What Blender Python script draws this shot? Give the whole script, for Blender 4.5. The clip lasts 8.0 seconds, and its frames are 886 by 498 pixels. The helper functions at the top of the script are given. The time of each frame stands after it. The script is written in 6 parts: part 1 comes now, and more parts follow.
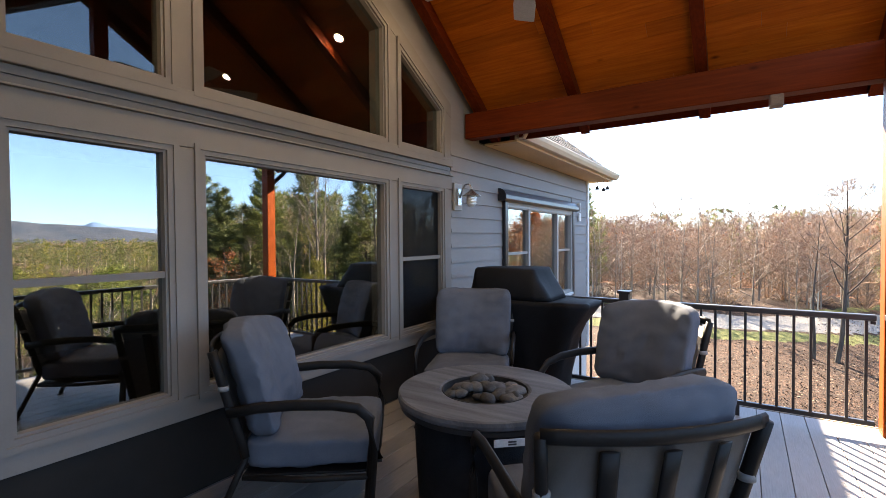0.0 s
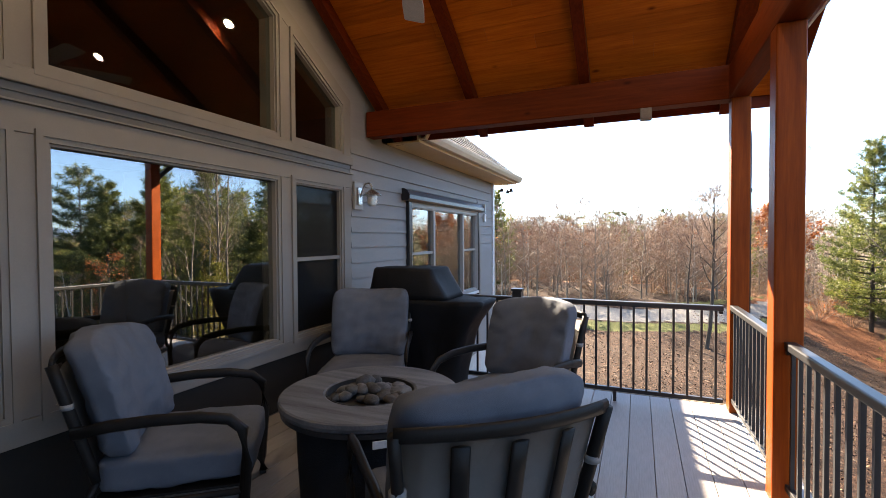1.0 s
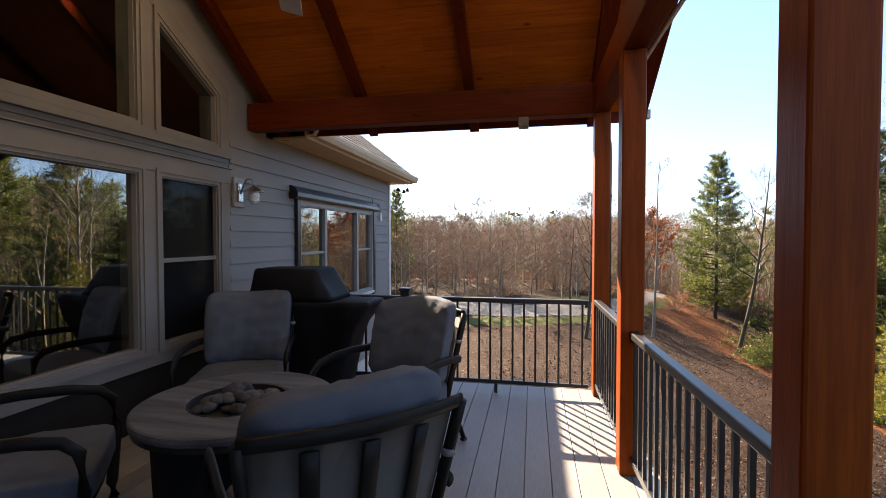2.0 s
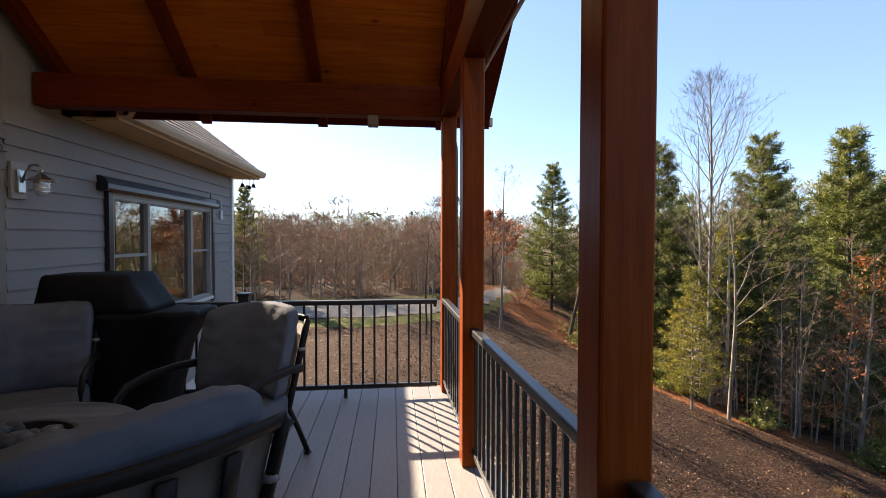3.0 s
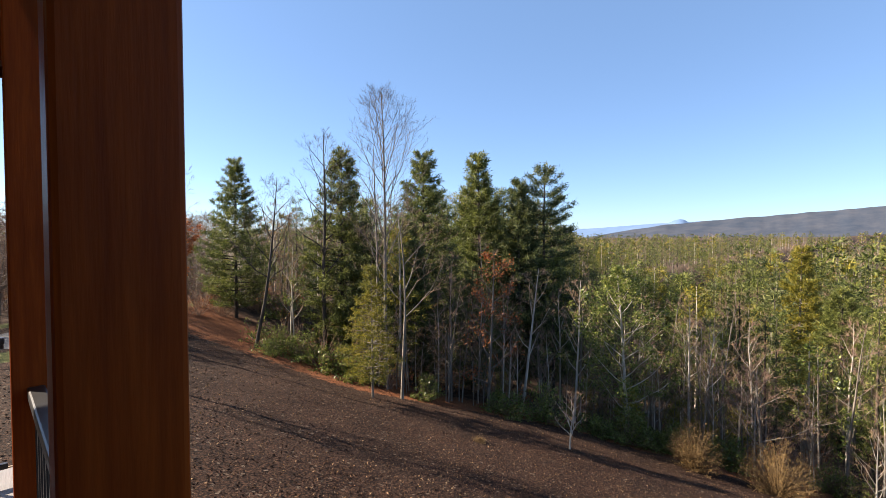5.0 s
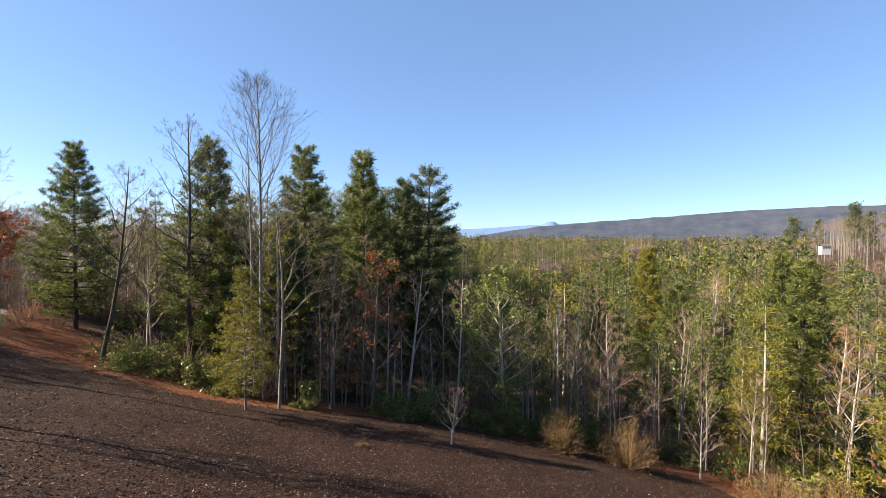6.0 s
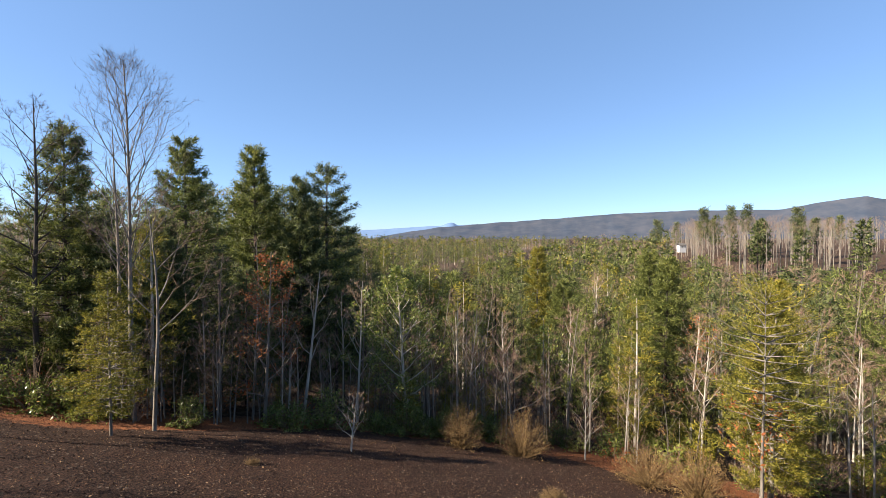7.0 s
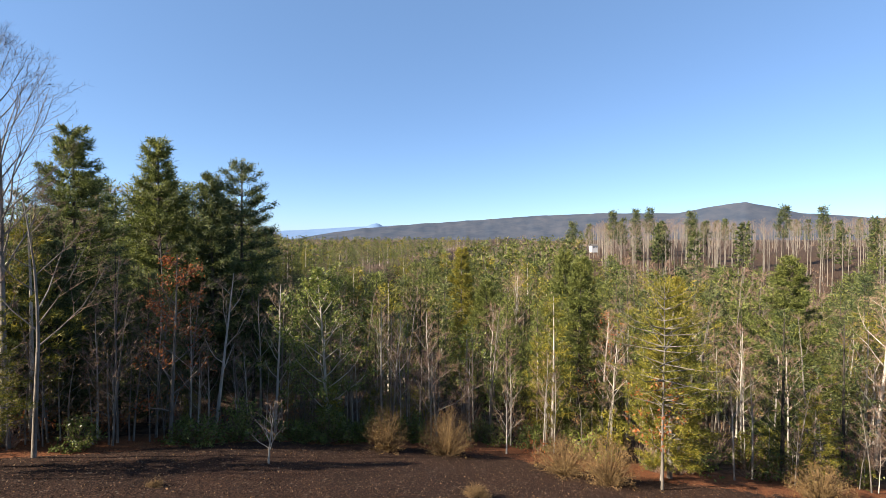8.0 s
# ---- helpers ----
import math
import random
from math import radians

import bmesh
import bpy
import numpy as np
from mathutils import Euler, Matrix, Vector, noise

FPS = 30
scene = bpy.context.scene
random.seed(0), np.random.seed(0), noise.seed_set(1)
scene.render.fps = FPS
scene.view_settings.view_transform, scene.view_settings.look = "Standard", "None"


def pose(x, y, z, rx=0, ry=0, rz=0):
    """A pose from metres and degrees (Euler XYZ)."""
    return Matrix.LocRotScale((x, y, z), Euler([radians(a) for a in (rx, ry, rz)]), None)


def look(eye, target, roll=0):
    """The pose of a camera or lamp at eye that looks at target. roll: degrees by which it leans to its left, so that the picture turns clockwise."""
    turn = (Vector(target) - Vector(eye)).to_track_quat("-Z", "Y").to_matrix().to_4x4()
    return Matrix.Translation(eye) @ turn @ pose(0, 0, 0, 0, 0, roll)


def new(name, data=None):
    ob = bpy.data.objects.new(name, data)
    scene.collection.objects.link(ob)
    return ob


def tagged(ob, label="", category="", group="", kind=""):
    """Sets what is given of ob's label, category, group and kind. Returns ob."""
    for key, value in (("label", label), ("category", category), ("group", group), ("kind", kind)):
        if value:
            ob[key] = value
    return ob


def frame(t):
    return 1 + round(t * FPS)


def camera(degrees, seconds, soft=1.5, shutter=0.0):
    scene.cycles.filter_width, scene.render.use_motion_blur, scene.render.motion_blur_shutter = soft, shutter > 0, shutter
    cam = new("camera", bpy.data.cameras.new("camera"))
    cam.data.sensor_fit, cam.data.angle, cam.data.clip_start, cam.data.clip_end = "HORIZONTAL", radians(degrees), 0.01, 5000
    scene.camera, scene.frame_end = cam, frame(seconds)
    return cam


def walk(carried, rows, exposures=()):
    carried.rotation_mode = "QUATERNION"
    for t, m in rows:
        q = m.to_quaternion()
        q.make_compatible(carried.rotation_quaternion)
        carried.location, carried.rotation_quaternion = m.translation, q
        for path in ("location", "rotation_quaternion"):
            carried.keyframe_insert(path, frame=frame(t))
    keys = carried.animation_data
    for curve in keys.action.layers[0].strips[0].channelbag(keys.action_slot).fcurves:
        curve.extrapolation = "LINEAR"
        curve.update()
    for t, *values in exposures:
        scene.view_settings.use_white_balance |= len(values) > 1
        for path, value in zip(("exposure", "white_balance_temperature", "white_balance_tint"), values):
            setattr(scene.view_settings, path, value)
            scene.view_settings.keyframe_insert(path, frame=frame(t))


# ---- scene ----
# ---------- camera ----------
cam = camera(88.0, 8.0, soft=0.85)
PATH = [
    (0, (3.221, 0.654, 1.518), (2.121, 2.324, 1.474), -0.4),
    (0.5, (3.297, 0.707, 1.521), (2.345, 2.465, 1.474), -0.3),
    (1, (3.373, 0.756, 1.514), (2.589, 2.595, 1.468), -0.3),
    (2.5, (3.578, 0.817, 1.527), (3.465, 2.813, 1.473), 0.1),
    (3, (3.617, 0.881, 1.527), (3.835, 2.868, 1.475), 0.1),
    (3.5, (3.674, 0.956, 1.529), (4.236, 2.875, 1.478), 0.0),
    (4, (3.801, 1.091, 1.532), (4.69, 2.882, 1.481), -0.1),
    (4.5, (3.959, 1.209, 1.536), (5.115, 2.841, 1.487), -0.3),
    (6, (4.272, 1.288, 1.577), (5.953, 2.37, 1.524), 0.3),
    (6.5, (4.35, 1.309, 1.575), (6.144, 2.193, 1.524), 0.3),
    (7, (4.411, 1.306, 1.572), (6.284, 2.005, 1.524), 0.2),
    (7.5, (4.453, 1.287, 1.57), (6.38, 1.82, 1.525), 0.2),
    (8, (4.486, 1.261, 1.568), (6.448, 1.649, 1.525), 0.2),
]
walk(cam, [(t, look(eye, target, roll)) for t, eye, target, roll in PATH],
     exposures=[(0.0, 3.75, 7500, 14), (1.0, 3.4, 7700, 14), (2.5, 2.42, 8000, 17), (3.5, 2.2, 7600, 16), (4.5, 1.9, 7200, 15), (6.0, 1.72, 6900, 14), (8.0, 1.62, 6800, 12)])

# ---------- sky and sun ----------
SUN_TO = Vector((-0.71, 1.0, 0.735)).normalized()
SUN_ELEV = math.asin(SUN_TO.z)
SUN_AZ = math.atan2(SUN_TO.x, SUN_TO.y)
world = bpy.data.worlds.new("sky")
scene.world = world
world.use_nodes = True
wn = world.node_tree.nodes
wl = world.node_tree.links
sky = wn.new("ShaderNodeTexSky")
sky.sky_type = 'NISHITA'
sky.sun_disc = False
sky.sun_elevation = SUN_ELEV
sky.sun_rotation = SUN_AZ
sky.altitude = 500
sky.air_density = 0.75
sky.dust_density = 0.4
sky.ozone_density = 2.0
wn["Background"].inputs["Strength"].default_value = 0.074
tint = wn.new("ShaderNodeMix")                          # clear winter air: a deeper blue
tint.data_type = 'RGBA'
tint.blend_type = 'MULTIPLY'
tint.inputs[0].default_value = 1.0
tint.inputs[7].default_value = (0.85, 0.98, 1.08, 1)
wl.new(sky.outputs[0], tint.inputs[6])
even = wn.new("ShaderNodeMix")                          # dry air: the blue holds down to the horizon
even.data_type = 'RGBA'
even.inputs[0].default_value = 0.42
even.inputs[7].default_value = (1.08, 2.10, 3.85, 1)
wl.new(tint.outputs[2], even.inputs[6])
wl.new(even.outputs[2], wn["Background"].inputs["Color"])
sun = new("sun", bpy.data.lights.new("sun", "SUN"))
sun.data.energy = 5.0
sun.data.angle = radians(0.55)
sun.data.color = (1.0, 0.91, 0.77)
sun.matrix_world = look(Vector((0, 0, 30)), Vector((0, 0, 30)) - SUN_TO)

# ---------- materials ----------
def mat(name):
    m = bpy.data.materials.new(name)
    m.use_nodes = True
    return m, m.node_tree.nodes, m.node_tree.links, m.node_tree.nodes["Principled BSDF"]


def noise_tex(n, l, coord, scale, detail=4.0, rough=0.6, stretch=(1, 1, 1)):
    mp = n.new("ShaderNodeMapping")
    mp.inputs["Scale"].default_value = stretch
    l.new(coord, mp.inputs["Vector"])
    t = n.new("ShaderNodeTexNoise")
    t.inputs["Scale"].default_value = scale
    t.inputs["Detail"].default_value = detail
    t.inputs["Roughness"].default_value = rough
    l.new(mp.outputs[0], t.inputs["Vector"])
    return t.outputs["Fac"]


def ramp(n, l, fac, stops):
    r = n.new("ShaderNodeValToRGB")
    e = r.color_ramp.elements
    while len(e) < len(stops):
        e.new(0.5)
    for k, (p, c) in enumerate(stops):
        e[k].position = p
        e[k].color = (*c, 1)
    l.new(fac, r.inputs[0])
    return r.outputs[0]


def mix(n, l, kind, fac, a, b):
    x = n.new("ShaderNodeMix")
    x.data_type = 'RGBA'
    x.blend_type = kind
    if isinstance(fac, float):
        x.inputs[0].default_value = fac
    else:
        l.new(fac, x.inputs[0])
    for k, v in ((6, a), (7, b)):
        if isinstance(v, tuple):
            x.inputs[k].default_value = (*v, 1)
        else:
            l.new(v, x.inputs[k])
    return x.outputs[2]


def bump(n, l, bsdf, height, strength=0.3, dist=0.01):
    b = n.new("ShaderNodeBump")
    b.inputs["Strength"].default_value = strength
    b.inputs["Distance"].default_value = dist
    l.new(height, b.inputs["Height"])
    l.new(b.outputs[0], bsdf.inputs["Normal"])


def span(n, l, fac, lo, hi):
    r = n.new("ShaderNodeMapRange")
    r.inputs["To Min"].default_value = lo
    r.inputs["To Max"].default_value = hi
    l.new(fac, r.inputs["Value"])
    return r.outputs[0]


def surface(name, dark, light, rough=0.6, scale=6.0, fine=60.0, metal=0.0, stretch=(1, 1, 1), relief=0.25, dist=0.004,
            vary=0.0, spec=0.5, space="Object", grain=0.35):
    """A paint, wood or stone: two scales of tone, fine relief, and a change from piece to piece."""
    m, n, l, b = mat(name)
    c = n.new("ShaderNodeTexCoord").outputs[space]
    big = noise_tex(n, l, c, scale, 5, 0.6, stretch)
    small = noise_tex(n, l, c, fine, 3, 0.6, stretch)
    col = ramp(n, l, big, [(0.3, dark), (0.7, light)])
    col = mix(n, l, 'OVERLAY', grain, col, ramp(n, l, small, [(0.3, (0.3, 0.3, 0.3)), (0.7, (0.7, 0.7, 0.7))]))
    if vary:
        rnd = n.new("ShaderNodeObjectInfo").outputs["Random"]
        col = mix(n, l, 'MULTIPLY', 1.0, col, ramp(n, l, rnd, [(0.0, (1 - vary,) * 3), (1.0, (1, 1, 1))]))
    l.new(col, b.inputs["Base Color"])
    l.new(span(n, l, small, max(0.02, rough - 0.1), min(1, rough + 0.1)), b.inputs["Roughness"])
    b.inputs["Metallic"].default_value = metal
    b.inputs["Specular IOR Level"].default_value = spec
    bump(n, l, b, small, relief, dist)
    return m


def leafy(name, stops, rough=0.55, patch=0.35, through_light=0.32):
    """Leaves and needles: a tone for every leaf, slow drifts of hue over the crowns."""
    m, n, l, b = mat(name)
    isl = n.new("ShaderNodeNewGeometry").outputs["Random Per Island"]
    c = n.new("ShaderNodeTexCoord").outputs["Object"]
    col = ramp(n, l, isl, stops)
    big = noise_tex(n, l, c, patch, 3, 0.6)
    col = mix(n, l, 'MULTIPLY', 0.8, col, ramp(n, l, big, [(0.32, (0.48, 0.54, 0.48)), (0.68, (1.12, 1.02, 0.84))]))
    l.new(col, b.inputs["Base Color"])
    b.inputs["Roughness"].default_value = rough
    b.inputs["Specular IOR Level"].default_value = 0.3
    tr = n.new("ShaderNodeBsdfTranslucent")
    l.new(col, tr.inputs["Color"])
    ms = n.new("ShaderNodeMixShader")
    ms.inputs[0].default_value = through_light
    l.new(b.outputs[0], ms.inputs[1])
    l.new(tr.outputs[0], ms.inputs[2])
    l.new(ms.outputs[0], n["Material Output"].inputs["Surface"])
    return m


def bark(name, dark, light, scale=5.0):
    return surface(name, dark, light, 0.9, scale, 40.0, stretch=(1, 1, 0.25), relief=0.6, dist=0.02, vary=0.25, spec=0.15)


M_SIDING = surface("siding paint", (0.2021, 0.1909, 0.184), (0.2408, 0.2288, 0.221), 0.6, 1.5, 90, stretch=(1, 0.15, 1), relief=0.08, vary=0.05, spec=0.25, grain=0.12)
M_TRIM = surface("trim paint", (0.1824, 0.1648, 0.1488), (0.2144, 0.1952, 0.1768), 0.6, 2.0, 120, relief=0.04, spec=0.25, grain=0.08)
M_BAND = surface("metal flashing", (0.10, 0.098, 0.095), (0.13, 0.127, 0.122), 0.45, 3.0, 120, relief=0.04, spec=0.3, grain=0.1)
# near black: the shade on the wall below the windows is put into this colour
M_SKIRT_SHADED = surface("shaded skirt paint", (0.016, 0.0142, 0.013), (0.025, 0.0225, 0.0205), 0.7, 1.5, 70, relief=0.08, spec=0.12, grain=0.1)
M_WHITE = surface("white vinyl", (0.50, 0.50, 0.50), (0.58, 0.58, 0.58), 0.4, 2.0, 100, relief=0.04, grain=0.08)
M_FRAME = surface("grey vinyl window frame", (0.23, 0.22, 0.205), (0.28, 0.268, 0.25), 0.45, 2.0, 100, relief=0.04, grain=0.08)
M_SOFFIT = surface("soffit paint", (0.52, 0.38, 0.19), (0.60, 0.45, 0.24), 0.5, 2.0, 90, relief=0.1)
M_GUTTER = surface("gutter metal", (0.52, 0.43, 0.29), (0.60, 0.50, 0.35), 0.35, 3.0, 90, relief=0.08)
M_SHINGLE = surface("asphalt shingle", (0.10, 0.095, 0.09), (0.20, 0.185, 0.17), 0.95, 9.0, 160, relief=0.8, dist=0.01, vary=0.35, spec=0.1)
M_BLACK = surface("black aluminium", (0.012, 0.012, 0.013), (0.022, 0.022, 0.024), 0.38, 4.0, 200, relief=0.06)
M_SHUTTER = surface("dark shutter metal", (0.009, 0.0095, 0.012), (0.016, 0.0165, 0.020), 0.3, 4.0, 160, relief=0.06)
M_BRONZE = surface("bronze chair metal", (0.008, 0.0072, 0.0068), (0.0144, 0.0128, 0.012), 0.5, 6.0, 180, relief=0.12, spec=0.15)
M_CLOTH = surface("blue grey cushion cloth", (0.07104, 0.08214, 0.1036), (0.1021, 0.1147, 0.1406), 0.9, 5.0, 420, relief=0.5, dist=0.003, spec=0.15)
M_SLING = surface("grey cushion underside", (0.1944, 0.1858, 0.18), (0.2448, 0.234, 0.2268), 0.9, 5.0, 420, relief=0.4, dist=0.002, spec=0.15)
M_COVER = surface("black vinyl cover", (0.0042, 0.00455, 0.0056), (0.0084, 0.00875, 0.0105), 0.65, 3.0, 60, relief=0.3, dist=0.006, spec=0.16)
M_BOX = surface("dull box metal", (0.12, 0.10, 0.09), (0.17, 0.145, 0.13), 0.5, 4.0, 100, relief=0.05)
M_FANW = surface("bleached fan blade", (0.52, 0.50, 0.44), (0.62, 0.60, 0.54), 0.45, 3.0, 90, relief=0.1)
M_NICKEL = surface("brushed nickel", (0.50, 0.50, 0.50), (0.62, 0.62, 0.61), 0.28, 6.0, 200, metal=1.0, relief=0.05)
M_PIT = surface("charred burner pan", (0.006, 0.006, 0.006), (0.014, 0.013, 0.012), 0.7, 8.0, 120, relief=0.3)
M_STONE = surface("fire stone", (0.026, 0.026, 0.028), (0.15, 0.145, 0.14), 0.85, 9.0, 90, relief=0.5, dist=0.008, vary=0.7)
M_STONE_TAN = surface("tan fire stone", (0.20, 0.12, 0.075), (0.33, 0.21, 0.135), 0.85, 9.0, 90, relief=0.5, dist=0.008)
M_TABLETOP = surface("weathered faux wood tabletop", (0.0357, 0.0391, 0.04505), (0.1275, 0.1334, 0.147), 0.6, 3.0, 70, stretch=(0.5, 5, 1), relief=0.45, dist=0.004, spec=0.3)
M_TABLEBASE = surface("dark wicker base", (0.008, 0.008, 0.010), (0.018, 0.018, 0.020), 0.7, 8.0, 140, relief=0.6, dist=0.006, spec=0.15)
M_LABEL = surface("pale metal plate", (0.55, 0.57, 0.60), (0.66, 0.68, 0.70), 0.4, 6.0, 100, relief=0.05)
M_DARKTXT = surface("dark print", (0.03, 0.03, 0.04), (0.05, 0.05, 0.06), 0.5, 6.0, 100, relief=0.02)
M_DECKUNDER = surface("treated lumber", (0.16, 0.12, 0.08), (0.24, 0.18, 0.12), 0.8, 3.0, 60, stretch=(3, 0.4, 3), relief=0.4)
M_CONCRETE = surface("foundation block", (0.42, 0.41, 0.38), (0.54, 0.52, 0.49), 0.9, 3.0, 60, relief=0.4)
# the dimness of the unlit room is put into this near-black paint
M_ROOM = surface("dimmed room paint", (0.05, 0.046, 0.04), (0.075, 0.069, 0.06), 0.8, 1.5, 50, relief=0.1)
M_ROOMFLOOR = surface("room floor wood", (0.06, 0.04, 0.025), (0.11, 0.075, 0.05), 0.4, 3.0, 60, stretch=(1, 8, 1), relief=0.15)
M_GLASSJAR = surface("frosted lamp glass", (0.62, 0.63, 0.62), (0.74, 0.75, 0.74), 0.25, 8.0, 90, relief=0.05)


def deck_material():
    m, n, l, b = mat("composite deck board")
    c = n.new("ShaderNodeTexCoord").outputs["Object"]
    g = noise_tex(n, l, c, 22.0, 6, 0.65, (6, 0.35, 1))
    w = noise_tex(n, l, c, 1.3, 4, 0.6, (1, 0.5, 1))
    col = ramp(n, l, g, [(0.3, (0.182, 0.174, 0.172)), (0.7, (0.275, 0.264, 0.262))])
    col = mix(n, l, 'MULTIPLY', 0.7, col, ramp(n, l, w, [(0.3, (0.78, 0.78, 0.8)), (0.75, (1.05, 1.03, 1.0))]))
    rnd = n.new("ShaderNodeObjectInfo").outputs["Random"]
    col = mix(n, l, 'MULTIPLY', 1.0, col, ramp(n, l, rnd, [(0.0, (0.80, 0.80, 0.82)), (1.0, (1.08, 1.06, 1.04))]))
    l.new(col, b.inputs["Base Color"])
    l.new(span(n, l, g, 0.42, 0.66), b.inputs["Roughness"])
    bump(n, l, b, g, 0.35, 0.003)
    return m


def timber_material(name, dark, light, along, rough=0.38, knots=True):
    """Stained pine: long grain in the given direction, ring figure and knots."""
    m, n, l, b = mat(name)
    c = n.new("ShaderNodeTexCoord").outputs["Object"]
    st = [9.0, 9.0, 9.0]
    st[along] = 0.5
    g = noise_tex(n, l, c, 4.0, 6, 0.62, tuple(st))
    f = noise_tex(n, l, c, 26.0, 4, 0.6, tuple(v * 0.7 for v in st))
    big = noise_tex(n, l, c, 0.9, 3, 0.5)
    col = ramp(n, l, g, [(0.28, dark), (0.72, light)])
    col = mix(n, l, 'MULTIPLY', 0.35, col, ramp(n, l, f, [(0.35, (0.68, 0.62, 0.58)), (0.65, (1.1, 1.08, 1.05))]))
    col = mix(n, l, 'MULTIPLY', 0.6, col, ramp(n, l, big, [(0.3, (0.75, 0.70, 0.66)), (0.7, (1.1, 1.08, 1.05))]))
    if knots:
        ks = [1.6, 1.6, 1.6]
        ks[along] = 0.8
        mp = n.new("ShaderNodeMapping")
        mp.inputs["Scale"].default_value = tuple(ks)
        l.new(c, mp.inputs["Vector"])
        v = n.new("ShaderNodeTexVoronoi")
        v.inputs["Scale"].default_value = 2.2
        l.new(mp.outputs[0], v.inputs["Vector"])
        col = mix(n, l, 'MULTIPLY', 0.9, col, ramp(n, l, v.outputs["Distance"], [(0.02, (0.25, 0.16, 0.12)), (0.085, (1, 1, 1))]))
    rnd = n.new("ShaderNodeObjectInfo").outputs["Random"]
    col = mix(n, l, 'MULTIPLY', 1.0, col, ramp(n, l, rnd, [(0.0, (0.85, 0.83, 0.80)), (1.0, (1.08, 1.06, 1.04))]))
    isl = n.new("ShaderNodeNewGeometry").outputs["Random Per Island"]
    col = mix(n, l, 'MULTIPLY', 1.0, col, ramp(n, l, isl, [(0.0, (0.80, 0.77, 0.74)), (1.0, (1.1, 1.08, 1.05))]))
    l.new(col, b.inputs["Base Color"])
    l.new(span(n, l, f, rough - 0.1, rough + 0.14), b.inputs["Roughness"])
    b.inputs["Specular IOR Level"].default_value = 0.10
    bump(n, l, b, f, 0.25, 0.003)
    return m


M_DECK = deck_material()
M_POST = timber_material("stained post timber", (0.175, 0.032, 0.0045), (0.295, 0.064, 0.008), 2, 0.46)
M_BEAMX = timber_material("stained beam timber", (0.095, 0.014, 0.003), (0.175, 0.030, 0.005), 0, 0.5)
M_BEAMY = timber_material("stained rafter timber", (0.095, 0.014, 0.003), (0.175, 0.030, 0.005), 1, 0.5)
M_CEIL = timber_material("pine ceiling board", (0.34, 0.083, 0.007), (0.53, 0.155, 0.016), 0, 0.45)


def glass_material(name="window glass", ior=2.8):
    m, n, l, b = mat(name)
    b.inputs["Base Color"].default_value = (0.42, 0.48, 0.47, 1)
    b.inputs["Roughness"].default_value = 0.0
    b.inputs["IOR"].default_value = ior
    b.inputs["Transmission Weight"].default_value = 1.0
    c = n.new("ShaderNodeTexCoord").outputs["Object"]
    bump(n, l, b, noise_tex(n, l, c, 1.1, 1, 0.4), 0.06, 0.01)
    return m


M_GLASS = glass_material()
M_GLASS_UP = glass_material("upper window glass", 1.6)
# half-clear dark sheet for dimming what one window mirrors
M_DIM_SHEET = surface("dark dimming sheet", (0.008, 0.008, 0.009), (0.014, 0.014, 0.015), 0.8, 3.0, 300, relief=0.2, spec=0.1)
M_DIM_SHEET.node_tree.nodes["Principled BSDF"].inputs["Alpha"].default_value = 0.55


def glow_material(name, colour, strength):
    m, n, l, b = mat(name)
    b.inputs["Emission Color"].default_value = (*colour, 1)
    b.inputs["Emission Strength"].default_value = strength
    return m


M_LAMPGLOW = glow_material("recessed lamp glow", (1.0, 0.78, 0.5), 60.0)

# ---------- building helpers ----------
def add_box(bm, x0, x1, y0, y1, z0, z1, bevel=0.0):
    c = Matrix.LocRotScale(((x0 + x1) / 2, (y0 + y1) / 2, (z0 + z1) / 2), None, (x1 - x0, y1 - y0, z1 - z0))
    r = bmesh.ops.create_cube(bm, size=1.0, matrix=c)
    if bevel:
        es = list({e for v in r["verts"] for e in v.link_edges})
        bmesh.ops.bevel(bm, geom=es, offset=bevel, segments=2, affect='EDGES', profile=0.5)
    return bm


def box(*a, bevel=0.0):
    return add_box(bmesh.new(), *a, bevel=bevel)


def add_prism(bm, pts, x0, x1, axis="x"):
    """A flat outline of (a, b) pulled along an axis: outlines are (y, z) along x, (x, z) along y, (x, y) along z."""
    def at(p, w):
        a, b = p
        return {"x": (w, a, b), "y": (a, w, b), "z": (a, b, w)}[axis]
    lo = [bm.verts.new(at(p, x0)) for p in pts]
    hi = [bm.verts.new(at(p, x1)) for p in pts]
    k = len(pts)
    bm.faces.new(lo)
    bm.faces.new(hi[::-1])
    for i in range(k):
        bm.faces.new((lo[i], hi[i], hi[(i + 1) % k], lo[(i + 1) % k]))
    bmesh.ops.recalc_face_normals(bm, faces=bm.faces[:])
    return bm


def add_tube(bm, pts, radii, sides=8, flat=1.0):
    """A round bar along a line of points."""
    pts = [Vector(p) for p in pts]
    if not hasattr(radii, "__len__"):
        radii = [radii] * len(pts)
    rings = []
    up = Vector((0, 0, 1))
    for i, p in enumerate(pts):
        d = (pts[min(i + 1, len(pts) - 1)] - pts[max(i - 1, 0)]).normalized()
        s = d.cross(up)
        if s.length < 1e-3:
            s = d.cross(Vector((1, 0, 0)))
        s.normalize()
        w = s.cross(d).normalized()
        rings.append([bm.verts.new(p + (s * math.cos(a) + w * math.sin(a) * flat) * radii[i])
                      for a in (2 * math.pi * k / sides for k in range(sides))])
    for a, b in zip(rings, rings[1:]):
        for k in range(sides):
            bm.faces.new((a[k], a[(k + 1) % sides], b[(k + 1) % sides], b[k]))
    bm.faces.new(rings[0][::-1])
    bm.faces.new(rings[-1])
    return bm


